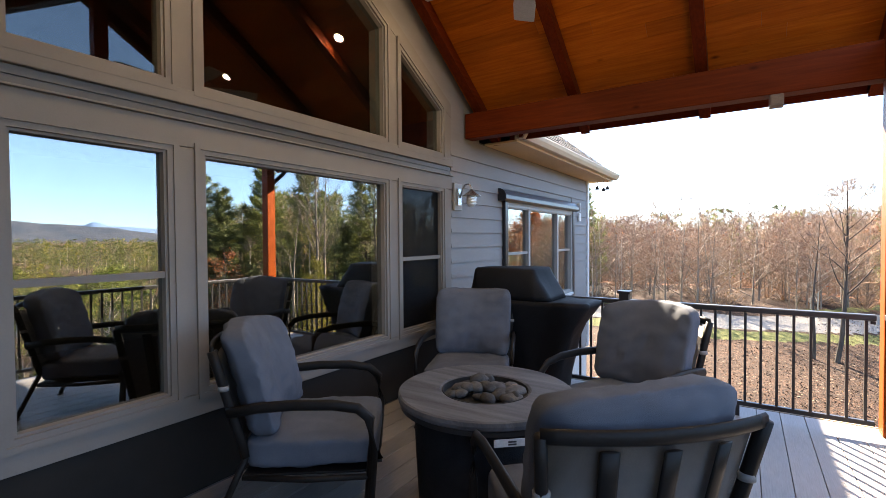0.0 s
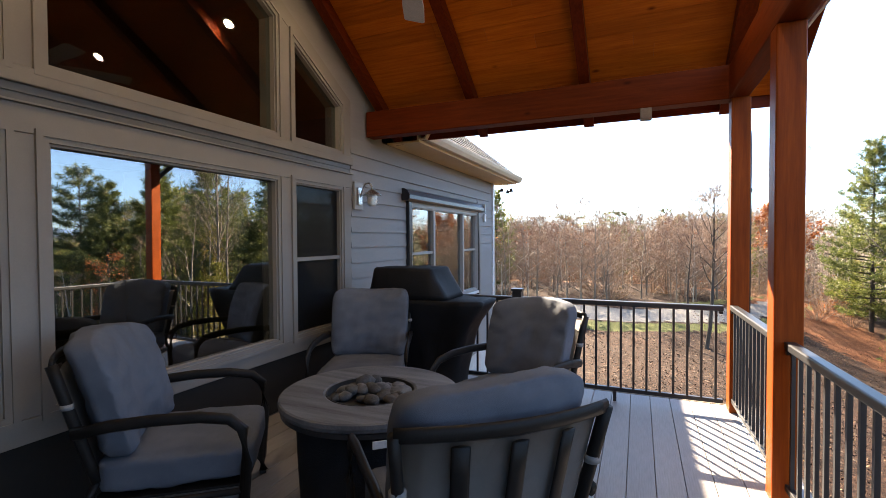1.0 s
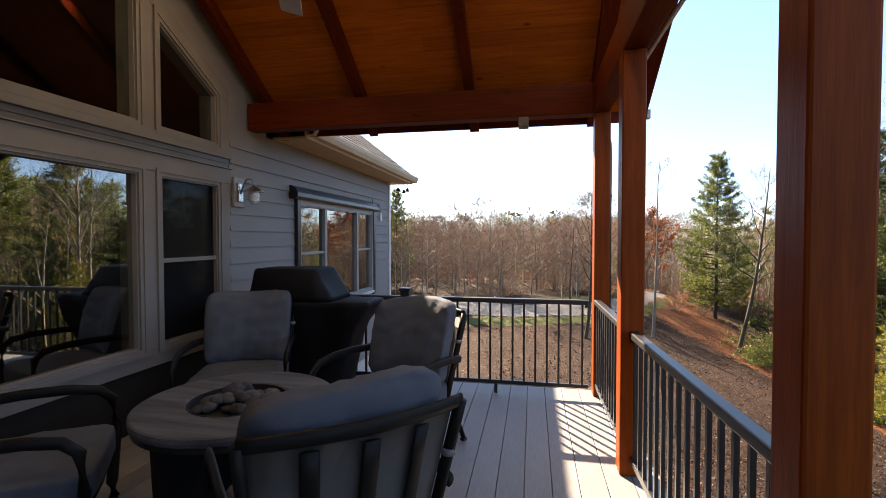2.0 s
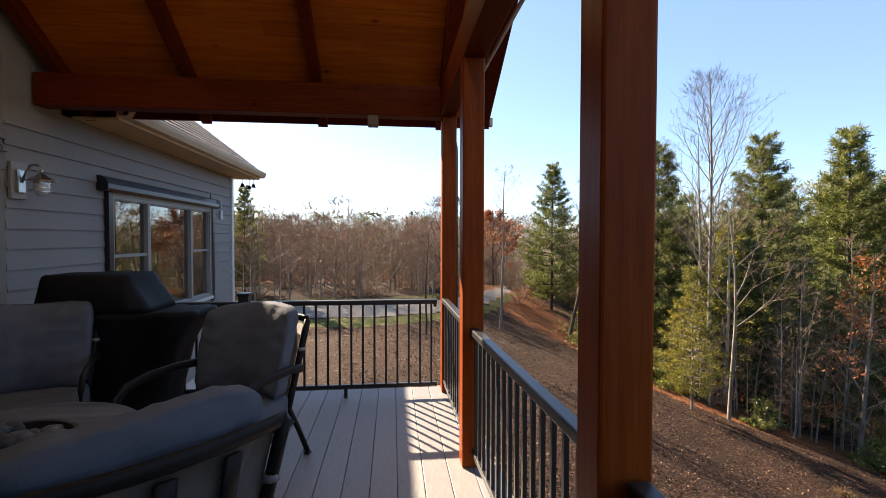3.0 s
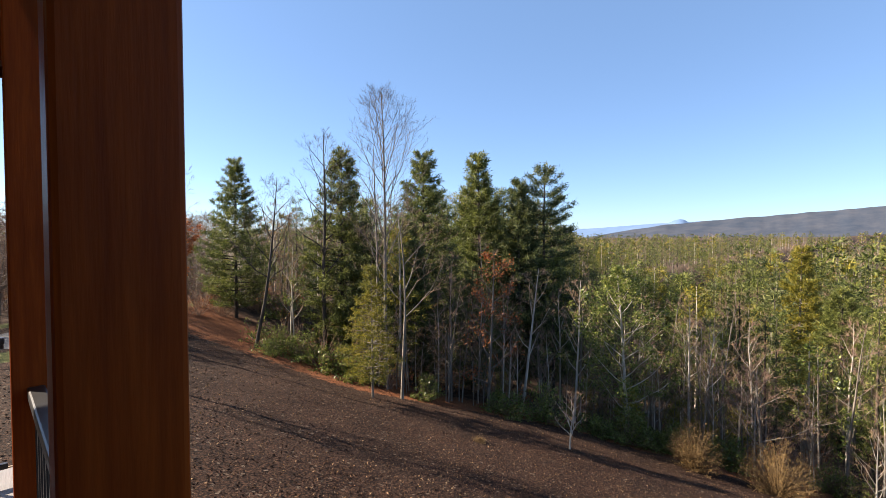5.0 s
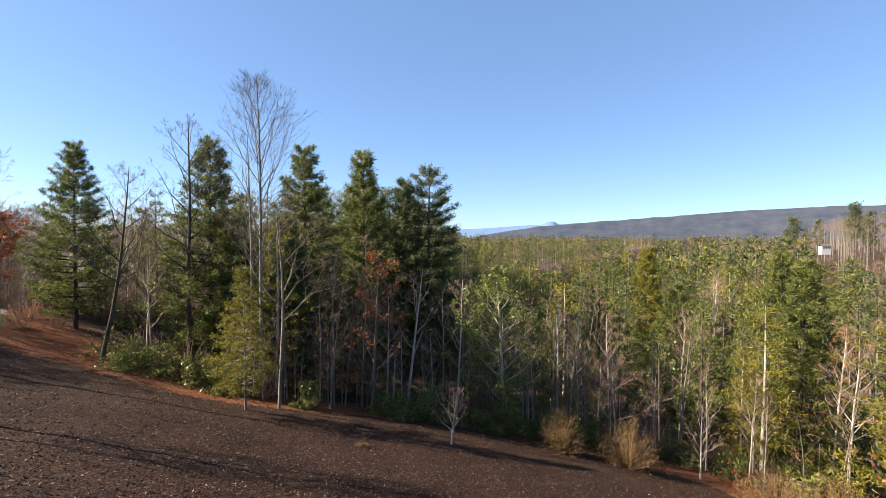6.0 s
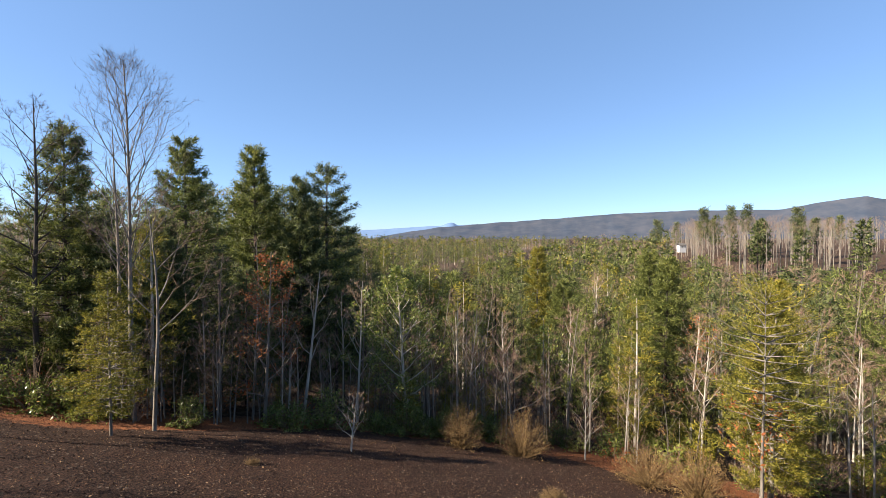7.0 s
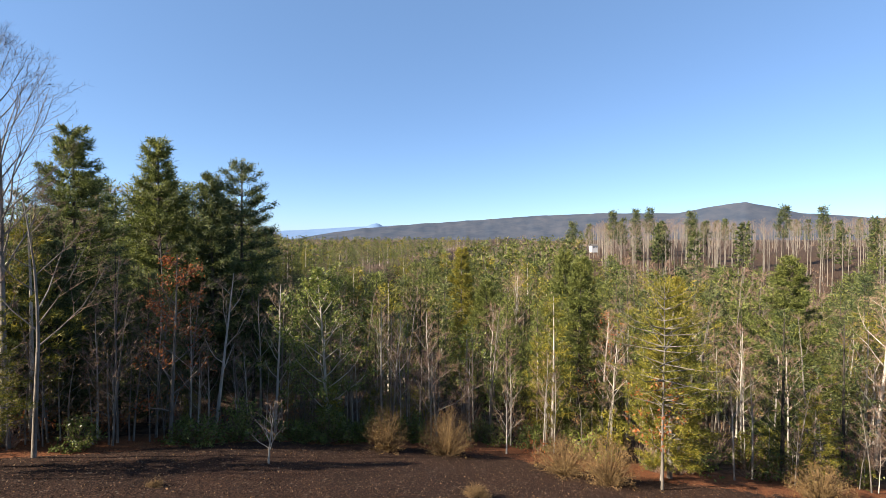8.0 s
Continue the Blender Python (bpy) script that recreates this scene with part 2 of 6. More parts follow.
def tube(pts, radii, sides=8, flat=1.0):
    return add_tube(bmesh.new(), pts, radii, sides, flat)


def add_lathe(bm, profile, seg=32, centre=(0, 0, 0), closed=False):
    """A profile of (radius, height) turned round; closed joins its end to its start, as a ring."""
    cx, cy, cz = centre
    rings = [[bm.verts.new((cx + r * math.cos(2 * math.pi * k / seg), cy + r * math.sin(2 * math.pi * k / seg), cz + z))
              for k in range(seg)] for r, z in profile]
    for a, b in zip(rings, rings[1:] + (rings[:1] if closed else [])):
        for k in range(seg):
            bm.faces.new((a[k], a[(k + 1) % seg], b[(k + 1) % seg], b[k]))
    if not closed:
        bm.faces.new(rings[0][::-1])
        bm.faces.new(rings[-1])
    bmesh.ops.recalc_face_normals(bm, faces=bm.faces[:])
    return bm


def link_mesh(name, bm, material, smooth=False):
    me = bpy.data.meshes.new(name)
    bm.to_mesh(me)
    bm.free()
    if material:
        me.materials.append(material)
    if smooth:
        me.shade_smooth()
    return new(name, me)


def part(name, bm, material, parent, label="", smooth=False):
    ob = link_mesh(name, bm, material, smooth)
    ob.parent = parent
    if label:
        tagged(ob, label)
    return ob


def structure(name, bm, material, label, category, smooth=False):
    return tagged(link_mesh(name, bm, material, smooth), label, category, kind="structure")


def thing(name, label, category, at=None, group=""):
    ob = new(name)
    ob.empty_display_size = 0.1
    if at is not None:
        ob.matrix_world = at
    return tagged(ob, label, category, group)


def piece(name, me, parent, m):
    ob = new(name, me)
    ob.parent = parent
    ob.matrix_basis = m
    return ob


def mesh_of(name, bm, material):
    me = bpy.data.meshes.new(name)
    bm.to_mesh(me)
    bm.free()
    me.materials.append(material)
    return me


def cushion(sx, sy, sz, puff=0.35, wrinkle=0.006, seed=0, cuts=14, p=5.0):
    """A stuffed cushion centred at the origin: rounded sides, puffed faces, small creases."""
    bm = bmesh.new()
    bmesh.ops.create_cube(bm, size=2.0)
    bmesh.ops.subdivide_edges(bm, edges=bm.edges[:], cuts=cuts, use_grid_fill=True)
    for v in bm.verts:
        x, y, z = v.co
        r = (abs(x) ** p + abs(y) ** p + abs(z) ** p) ** (1 / p)
        x, y, z = x / r, y / r, z / r
        edge = max(abs(x), abs(y))
        z *= 1 - puff * edge ** 3
        q = Vector((x * 3 + seed, y * 3, z * 2))
        w = noise.noise(q * 1.6) * wrinkle * 2 + noise.noise(Vector((q.x * 1.2, q.y * 5.0, q.z))) * wrinkle
        v.co = (x * sx / 2 * (1 - 0.03 * (1 - abs(y)) * 0), y * sy / 2, z * sz / 2 + w)
    return bm


# ---------- the porch: plan ----------
WX = 0.45                     # face of the house wall
YR = 3.05                     # ridge of the porch
SLOPE = 0.66
YB = 5.41                     # middle of the eave beam
ZB0, ZB1 = 2.69, 2.98         # eave beam
Y_S, Y_N = -3.2, 10.42        # ends of the house wall
WIN_LOW = [(1.265, 2.012), (2.163, 3.917), (4.083, 4.847)]
Z_SILL, Z_HEAD = 0.593, 2.067
Z_UP = 2.408
SIDE_WIN = (6.42, 9.25, 0.50, 2.00)


def zc(y):
    """Height of the porch ceiling."""
    return 3.24 + SLOPE * (5.3 - YR - abs(y - YR))


def z_up(y):
    """Head of the upper windows."""
    return 3.155 + 0.58 * (1.41 - abs(y - YR))


# ground
def sp(v, k=1.0):
    return k * np.logaddexp(0.0, v / k)


def ss(a, b, v):
    q = np.clip((v - a) / (b - a), 0, 1)
    return q * q * (3 - 2 * q)


def ground(x, y):
    x, y = np.asarray(x, float), np.asarray(y, float)
    north = ss(17, 30, y)
    z = -1.5 + 0.03 * (np.clip(y, -20, 26) - 10) - 0.30 * (1 - 0.72 * north) * (sp(x - 5, 1.0) - sp(x - 44, 4.0))
    z = z - 0.20 * (sp(y - 31, 2.0) - sp(y - 62, 4.0))
    az = np.degrees(np.arctan2(y - 1.3, x - 4.3))
    r = np.hypot(x - 4.3, y - 1.3)
    hill = np.where(az < -100, 0, ss(-1, -11, az) * ss(70, 185, r))
    return z + 8.5 * hill + 0.02 * (sp(r - 60, 8.0) - sp(r - 420, 20.0))


def gz(x, y):
    return float(ground(x, y))


# ---------- house wall ----------
bm = bmesh.new()
X0, X1 = WX - 0.20, WX - 0.012
edges_y = [1.06] + [v for w in WIN_LOW for v in w] + [5.04]
for i in range(0, len(edges_y), 2):                       # piers between the porch windows
    a, b = edges_y[i], edges_y[i + 1]
    pts = [(a, 0.0), (b, 0.0), (b, zc(b) + 0.05)]
    if a < YR < b:
        pts.append((YR, zc(YR) + 0.05))
    add_prism(bm, pts + [(a, zc(a) + 0.05)], X0, X1)
for a, b in WIN_LOW:
    add_prism(bm, [(a, 0.0), (b, 0.0), (b, Z_SILL), (a, Z_SILL)], X0, X1)
    add_prism(bm, [(a, Z_HEAD), (b, Z_HEAD), (b, Z_UP), (a, Z_UP)], X0, X1)
    low = [(a, z_up(a)), (b, z_up(b))]
    top = [(b, zc(b) + 0.05), (a, zc(a) + 0.05)]
    if a < YR < b:
        low.insert(1, (YR, z_up(YR)))
        top.insert(1, (YR, zc(YR) + 0.05))
    add_prism(bm, low + top, X0, X1)
for a, b in ((Y_S, 1.06), (5.04, SIDE_WIN[0])):
    add_prism(bm, [(a, 0.0), (b, 0.0), (b, 2.70), (a, 2.70)], X0, X1)
add_prism(bm, [(0.62, 2.70), (1.06, 2.70), (1.06, zc(1.06) + 0.05), (0.62, zc(0.62))], X0, X1)
add_prism(bm, [(5.04, 2.70), (5.72, 2.70), (5.72, zc(5.72)), (5.04, zc(5.04) + 0.05)], X0, X1)
a, b, c, d = SIDE_WIN
add_prism(bm, [(a, 0.0), (b, 0.0), (b, c), (a, c)], X0, X1)
add_prism(bm, [(a, d), (b, d), (b, 2.70), (a, 2.70)], X0, X1)
add_prism(bm, [(b, 0.0), (Y_N, 0.0), (Y_N, 2.70), (b, 2.70)], X0, X1)
wall_front = structure("wall_front", bm, M_SIDING, "blue-grey painted house wall with wide lap siding under the porch", "wall")
structure("wall_foundation", box(WX - 0.25, WX - 0.03, Y_S, Y_N, -3.2, -0.75), M_CONCRETE, "pale block foundation under the siding", "foundation")
structure("wall_rim", box(WX - 0.21, WX - 0.012, Y_S, Y_N, -0.75, 0.0), M_SIDING, "blue-grey rim of the house wall under the deck", "wall")
bm = bmesh.new()
add_box(bm, -7.0, WX - 0.21, Y_N - 0.2, Y_N, -3.2, 2.70)
add_box(bm, -7.0, WX - 0.21, Y_S, Y_S + 0.2, -3.2, 2.70)
add_box(bm, -7.2, -7.0, Y_S, Y_N, -3.2, 2.70)
structure("wall_rear", bm, M_SIDING, "blue-grey siding walls that close the house", "wall")
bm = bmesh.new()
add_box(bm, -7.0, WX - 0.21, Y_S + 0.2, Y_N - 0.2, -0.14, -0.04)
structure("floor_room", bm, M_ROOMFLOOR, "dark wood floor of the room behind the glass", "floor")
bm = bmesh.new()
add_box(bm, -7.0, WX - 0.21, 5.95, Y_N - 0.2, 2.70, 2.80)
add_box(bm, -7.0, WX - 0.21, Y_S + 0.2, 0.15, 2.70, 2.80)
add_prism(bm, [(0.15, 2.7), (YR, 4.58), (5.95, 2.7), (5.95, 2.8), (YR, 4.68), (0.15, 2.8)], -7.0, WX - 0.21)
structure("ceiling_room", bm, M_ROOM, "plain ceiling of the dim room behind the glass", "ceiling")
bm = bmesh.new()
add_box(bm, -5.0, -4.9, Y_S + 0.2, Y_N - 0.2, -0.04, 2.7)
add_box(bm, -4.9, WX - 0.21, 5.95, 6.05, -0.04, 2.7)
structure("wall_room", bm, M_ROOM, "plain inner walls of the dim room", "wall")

# unseen wall and ceiling added behind the camera to keep sky light off the porch
bm = bmesh.new()
add_box(bm, WX + 0.03, 4.26, -1.45, -1.25, 0.0, 2.76)
structure("wall_wing", bm, M_SIDING, "unseen blue-grey siding wall added at the south end to darken the porch", "wall")
structure("ceiling_wing", box(WX + 0.03, 4.40, -1.45, 0.60, 2.765, 2.83), M_SOFFIT, "unseen plain ceiling added south of the gable to darken the porch", "ceiling")

# painted boards round the porch windows
trim = thing("window_trim", "pale grey painted boards framing the porch windows", "trim")
tagged(trim, kind="structure")
XT = WX + 0.022
for a, b in ((1.10, 1.265), (2.012, 2.163), (3.917, 4.083), (4.847, 5.0)):
    part("upright_board", box(WX - 0.01, XT, a, b, Z_SILL - 0.0, Z_HEAD, bevel=0.004), M_TRIM, trim)
    za = [(a, Z_UP - 0.001), (b, Z_UP - 0.001), (b, z_up(b) + 0.02), (a, z_up(a) + 0.02)]
    part("upper_upright_board", add_prism(bmesh.new(), za, WX - 0.01, XT), M_TRIM, trim)
part("bottom_board", box(WX - 0.01, XT + 0.004, 1.08, 5.02, 0.462, Z_SILL - 0.001, bevel=0.005), M_TRIM, trim)
part("head_board", box(WX - 0.01, XT + 0.004, 1.08, 5.02, Z_HEAD + 0.001, 2.215, bevel=0.005), M_TRIM, trim)
part("sill_board", box(WX - 0.01, XT + 0.016, 1.08, 5.02, 2.318, Z_UP - 0.002, bevel=0.006), M_TRIM, trim)
part("drip_cap", box(WX - 0.01, XT + 0.024, 1.08, 5.02, 2.2155, 2.226, bevel=0.003), M_TRIM, trim)
part("flashing_lip", box(WX - 0.01, WX + 0.014, 1.10, 5.0, 2.272, 2.3165, bevel=0.003), M_BAND, trim, "folded edge of the dark flashing")
part("flashing_band", box(WX - 0.01, WX + 0.006, 1.10, 5.0, 2.227, 2.271), M_BAND, trim, "dark metal flashing band")
for s in (-1, 1):
    o = lambda k: YR + s * k
    pts = [(YR, z_up(YR) + 0.02), (o(1.95), z_up(o(1.95)) + 0.02), (o(1.95), z_up(o(1.95)) + 0.17), (YR, z_up(YR) + 0.17)]
    part("raking_board", add_prism(bmesh.new(), pts, WX - 0.01, XT + 0.003), M_TRIM, trim)
structure("skirt_panel", box(WX - 0.011, WX + 0.008, 1.08, 5.02, 0.0, 0.46), M_SKIRT_SHADED, "plain skirt panel under the porch windows, coloured dark for shade", "trim")


def ring(bm, outer, inner, x0, x1):
    """A flat frame between two outlines of the same number of points, (y, z), along x."""
    k = len(outer)
    vs = [[bm.verts.new((x, *p)) for p in o] for o in (outer, inner) for x in (x0, x1)]
    oo, oi, io, ii = vs[0], vs[1], vs[2], vs[3]
    for i in range(k):
        j = (i + 1) % k
        bm.faces.new((oo[i], oo[j], io[j], io[i]))
        bm.faces.new((oi[i], ii[i], ii[j], oi[j]))
        bm.faces.new((oo[i], oi[i], oi[j], oo[j]))
        bm.faces.new((io[i], io[j], ii[j], ii[i]))
    bmesh.ops.recalc_face_normals(bm, faces=bm.faces[:])
    return bm


def inset(pts, d):
    """The outline moved inwards by d."""
    k = len(pts)
    out = []
    area = sum(pts[i][0] * pts[(i + 1) % k][1] - pts[(i + 1) % k][0] * pts[i][1] for i in range(k))
    s = 1 if area > 0 else -1
    for i in range(k):
        p0, p1, p2 = Vector(pts[i - 1]), Vector(pts[i]), Vector(pts[(i + 1) % k])
        n1 = Vector((-(p1 - p0).y, (p1 - p0).x)).normalized() * s
        n2 = Vector((-(p2 - p1).y, (p2 - p1).x)).normalized() * s
        m = (n1 + n2)
        m = m / max(0.2, m.length_squared / 2)
        out.append(tuple(p1 + m * d))
    return out


def window(name, outline, label, rails=(), bars=(), frame_mat=None, w=0.033, glass=None):
    """A window of an outline (y, z): frame with a bead, pane, meeting rails (z) and bars (y)."""
    fm = frame_mat or M_TRIM
    top = thing(name, label, "window")
    tagged(top, kind="structure")
    part("window_frame", ring(bmesh.new(), outline, inset(outline, w), WX - 0.07, WX + 0.030), fm, top)
    part("casing", ring(bmesh.new(), inset(outline, -0.030), inset(outline, 0.002), WX + 0.001, WX + 0.040), fm, top)
    part("glazing_bead", ring(bmesh.new(), inset(outline, w - 0.002), inset(outline, w + 0.014), WX - 0.055, WX + 0.012), fm, top)
    pane = part("pane", add_prism(bmesh.new(), inset(outline, w + 0.006), WX - 0.036, WX - 0.030), glass or M_GLASS, top, "dark reflecting glass pane")
    pane.visible_shadow = False
    ys = [p[0] for p in outline]
    zs = [p[1] for p in outline]
    for z, a, b in rails:
        part("meeting_rail", box(WX - 0.058, WX + 0.006, a + 0.002, b - 0.002, z - 0.018, z + 0.018), fm, top)
    for y in bars:
        part("mullion", box(WX - 0.06, WX + 0.020, y - 0.034, y + 0.034, min(zs) + w - 0.003, max(zs) - w + 0.003), fm, top)
    return top


for k, (a, b) in enumerate(WIN_LOW):
    narrow = k != 1
    window("window_%d" % (k + 1), [(a, Z_SILL), (b, Z_SILL), (b, Z_HEAD), (a, Z_HEAD)],
           "double-hung porch window with grey frame and dark glass" if narrow else "wide fixed porch window mirroring trees and posts",
           rails=[(1.325, a + 0.035, b - 0.035)] if narrow else [])
    # a dark sheet is added before this pane to dim its reflection
    if k == 2:
        sash = bpy.data.objects["window_%d" % (k + 1)]
        part("insect_screen", box(WX - 0.024, WX - 0.021, a + 0.05, b - 0.05, Z_SILL + 0.05, Z_HEAD - 0.05), M_DIM_SHEET, sash, "dark sheet added to dim the reflection in both sashes")
    up = [(a, Z_UP), (b, Z_UP), (b, z_up(b))]
    if not narrow:
        up.append((YR, z_up(YR)))
    up.append((a, z_up(a)))
    window("window_%d" % (k + 5), up, "upper gable window with raked head and dark glass", glass=M_GLASS_UP)
a, b, c, d = SIDE_WIN
side = window("window_4", [(a, c), (b, c), (b, d), (a, d)], "white triple window beside the grill, mirroring the woods",
              rails=[(1.30, a + 0.05, 7.20), (1.30, 8.54, b - 0.05)], bars=(7.235, 8.505), frame_mat=M_FRAME, w=0.045)
part("window_sill", box(WX - 0.01, WX + 0.06, a - 0.02, b + 0.02, c - 0.05, c - 0.001, bevel=0.006), M_WHITE, side)
shutter = thing("roller_shutter", "dark rolled-up metal shutter box over the triple window", "shutter")
bm = bmesh.new()
prof = [(WX, 2.025), (WX + 0.10, 2.025), (WX + 0.125, 2.05), (WX + 0.125, 2.10), (WX + 0.09, 2.165), (WX + 0.04, 2.19), (WX, 2.19)]
add_prism(bm, prof, 6.20, 9.43, axis="y")
part("housing", bm, M_SHUTTER, shutter)
for y in (6.325, 9.262):
    part("guide_rail", box(WX + 0.006, WX + 0.055, y, y + 0.085, 0.42, 2.024, bevel=0.004), M_SHUTTER, shutter)
part("end_cap", box(WX + 0.001, WX + 0.14, 9.431, 9.445, 2.02, 2.185, bevel=0.003), M_WHITE, shutter, "pale end cap")

# corner board
structure("corner_trim", box(WX - 0.012, WX + 0.026, Y_N - 0.1, Y_N + 0.012, -0.75, 2.70, bevel=0.003), M_WHITE, "white corner board of the house", "trim")

# ---------- eave, gutter and main roof ----------
EX, EY = 0.88, 10.78
structure("soffit", box(WX - 0.012, EX, 5.86, EY, 2.703, 2.725), M_SOFFIT, "cream painted soffit under the house eave", "trim")
structure("soffit_end", box(-7.6, WX - 0.012, Y_N, EY, 2.703, 2.725), M_SOFFIT, "cream painted soffit at the end of the house", "trim")
gut = thing("gutter", "cream metal gutter along the house eave", "gutter")
gp = [(EX, 2.735), (EX + 0.085, 2.735), (EX + 0.12, 2.79), (EX + 0.135, 2.835), (EX + 0.125, 2.845), (EX + 0.075, 2.75), (EX, 2.75)]
part("trough", add_prism(bmesh.new(), gp, 5.86, EY + 0.02, axis="y"), M_GUTTER, gut)
part("fascia_board", box(EX - 0.025, EX - 0.001, 5.86, EY, 2.726, 2.845), M_GUTTER, gut)
part("end_fascia", box(-7.6, EX - 0.026, EY - 0.025, EY, 2.726, 2.845), M_GUTTER, gut)
RS = 0.85
roof = thing("roof", "grey-brown asphalt shingle hip roof of the house", "roof")
tagged(roof, kind="structure")
bm = bmesh.new()
zr = 2.845
rise = 4.2
front = [(EX + 0.03, -4.0, zr), (EX + 0.03, EY + 0.03, zr), (EX + 0.03 - rise, EY + 0.03 - rise, zr + rise * RS), (EX + 0.03 - rise, -4.0, zr + rise * RS)]
hip = [(EX + 0.03, EY + 0.03, zr), (-7.7, EY + 0.03, zr), (EX + 0.03 - 2 * rise, EY + 0.03, zr), (EX + 0.03 - rise, EY + 0.03 - rise, zr + rise * RS)]
VX = EX + 0.03 - (zc(YR) + 0.14 - zr) / RS              # where the porch ridge meets the main roof
north = [(EX + 0.03, 5.93, zr), front[1], front[2], (front[2][0], YR, front[2][2]), (VX, YR, zc(YR) + 0.14)]
south = [front[0], (EX + 0.03, 2 * YR - 5.93, zr), (VX, YR, zc(YR) + 0.14), (front[2][0], YR, front[2][2]), front[3]]
for poly in (north, south, [hip[0], hip[2], hip[3]], [(EX - 2 * rise, EY, zr), (EX - 2 * rise, -4, zr), front[3], front[2]]):
    bm.faces.new([bm.verts.new(p) for p in poly])
part("roof_deck", bm, M_SHINGLE, roof)
# courses of shingles near the eave where they show
bm = bmesh.new()
cs = math.atan(RS)
for course in range(14):
    u0 = course * 0.14
    x = EX + 0.05 - u0 * math.cos(cs)
    z = zr + 0.004 + u0 * math.sin(cs)
    y = 5.9 + (course % 2) * 0.15
    while y < EY + 0.02 - u0 * math.cos(cs):
        w = 0.29
        dz = random.uniform(0.0, 0.006)
        vs = []
        for (uu, hh) in ((0, 0.0), (0, 0.010 + dz), (0.16, 0.003)):
            for yy in (y, min(y + w, EY + 0.03 - u0 * math.cos(cs))):
                vs.append(bm.verts.new((x - uu * math.cos(cs) + hh * math.sin(cs), yy, z + uu * math.sin(cs) + hh * math.cos(cs))))
        bm.faces.new((vs[0], vs[1], vs[3], vs[2]))
        bm.faces.new((vs[2], vs[3], vs[5], vs[4]))
        y += 0.30
part("shingle_courses", bm, M_SHINGLE, roof)

# ---------- porch roof ----------
CX0, CX1 = WX - 0.01, 4.655
bm = bmesh.new()
pitch = 0.125
for s in (-1, 1):
    u, length = 0.0, 2.86
    while u < length:
        a, b = u + 0.003, min(u + pitch - 0.003, length)
        ya, yb = YR + s * a, YR + s * b
        pts = [(ya, zc(ya)), (yb, zc(yb)), (yb, zc(yb) + 0.025), (ya, zc(ya) + 0.025)]
        # boards meet end to end
        cut = CX0 + random.uniform(0.9, 3.4)
        add_prism(bm, pts, CX0, cut - 0.001)
        add_prism(bm, pts, cut + 0.001, CX1)
        u += pitch
structure("ceiling", bm, M_CEIL, "honey-stained pine board ceiling under the porch gable", "ceiling")
proof = thing("porch_roof", "shingled gable roof over the timber porch", "roof")
tagged(proof, kind="structure")
for s in (-1, 1):
    e = YR + s * 2.88
    pts = [(YR, zc(YR) + 0.03), (e, zc(e) + 0.03), (e, zc(e) + 0.14), (YR, zc(YR) + 0.14)]
    part("roof_deck", add_prism(bmesh.new(), pts, VX, CX1 + 0.02), M_SHINGLE, proof)
    e0, e1 = YR + s * 2.885, YR + s * 2.92
    part("eave_fascia", box(WX + 0.3, CX1 + 0.03, min(e0, e1), max(e0, e1), 2.735, 2.95, bevel=0.004), M_BEAMX, proof, "dark red stained eave fascia")
    # drip edge along the rake
    pts = [(YR, zc(YR) + 0.142), (e, zc(e) + 0.142), (e, zc(e) + 0.15), (YR, zc(YR) + 0.15)]
    part("drip_edge", add_prism(bmesh.new(), pts, CX1 + 0.021, CX1 + 0.06), M_NICKEL, proof, "pale metal drip edge")

part("gutter_end", box(4.687, 4.725, 5.925, 5.985, 2.76, 2.855, bevel=0.006), M_GUTTER, proof, "pale metal end cap of the porch gutter")
part("porch_gutter", add_prism(bmesh.new(), [(5.972, 2.83), (6.03, 2.83), (6.06, 2.90), (6.05, 2.905), (6.02, 2.845), (5.972, 2.845)], WX + 0.75, 4.686), M_SHUTTER, proof, "dark gutter along the porch eave")
frame_ = thing("porch_frame", "red-brown stained timber frame of the porch", "timber frame")
tagged(frame_, kind="structure")
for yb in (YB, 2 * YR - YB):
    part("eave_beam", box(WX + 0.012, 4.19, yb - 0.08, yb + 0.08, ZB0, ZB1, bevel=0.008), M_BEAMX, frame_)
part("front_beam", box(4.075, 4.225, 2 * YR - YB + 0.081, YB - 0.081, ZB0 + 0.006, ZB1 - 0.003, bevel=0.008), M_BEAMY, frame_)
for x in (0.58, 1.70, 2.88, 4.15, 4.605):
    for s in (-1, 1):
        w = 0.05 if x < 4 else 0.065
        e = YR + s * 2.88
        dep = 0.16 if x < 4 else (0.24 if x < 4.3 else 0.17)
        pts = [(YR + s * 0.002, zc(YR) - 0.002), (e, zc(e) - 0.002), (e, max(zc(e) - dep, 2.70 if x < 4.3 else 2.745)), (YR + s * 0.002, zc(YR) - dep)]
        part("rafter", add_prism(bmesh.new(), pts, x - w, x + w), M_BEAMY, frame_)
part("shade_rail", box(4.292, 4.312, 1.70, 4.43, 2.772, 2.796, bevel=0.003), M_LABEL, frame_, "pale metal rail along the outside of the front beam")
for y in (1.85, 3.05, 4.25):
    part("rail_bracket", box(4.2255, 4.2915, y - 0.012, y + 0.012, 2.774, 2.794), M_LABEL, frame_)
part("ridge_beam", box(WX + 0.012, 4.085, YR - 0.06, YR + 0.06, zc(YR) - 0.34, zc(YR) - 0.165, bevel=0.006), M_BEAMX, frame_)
part("king_post", box(4.08, 4.22, YR - 0.075, YR + 0.075, ZB1 - 0.002, zc(YR) - 0.25, bevel=0.006), M_POST, frame_)
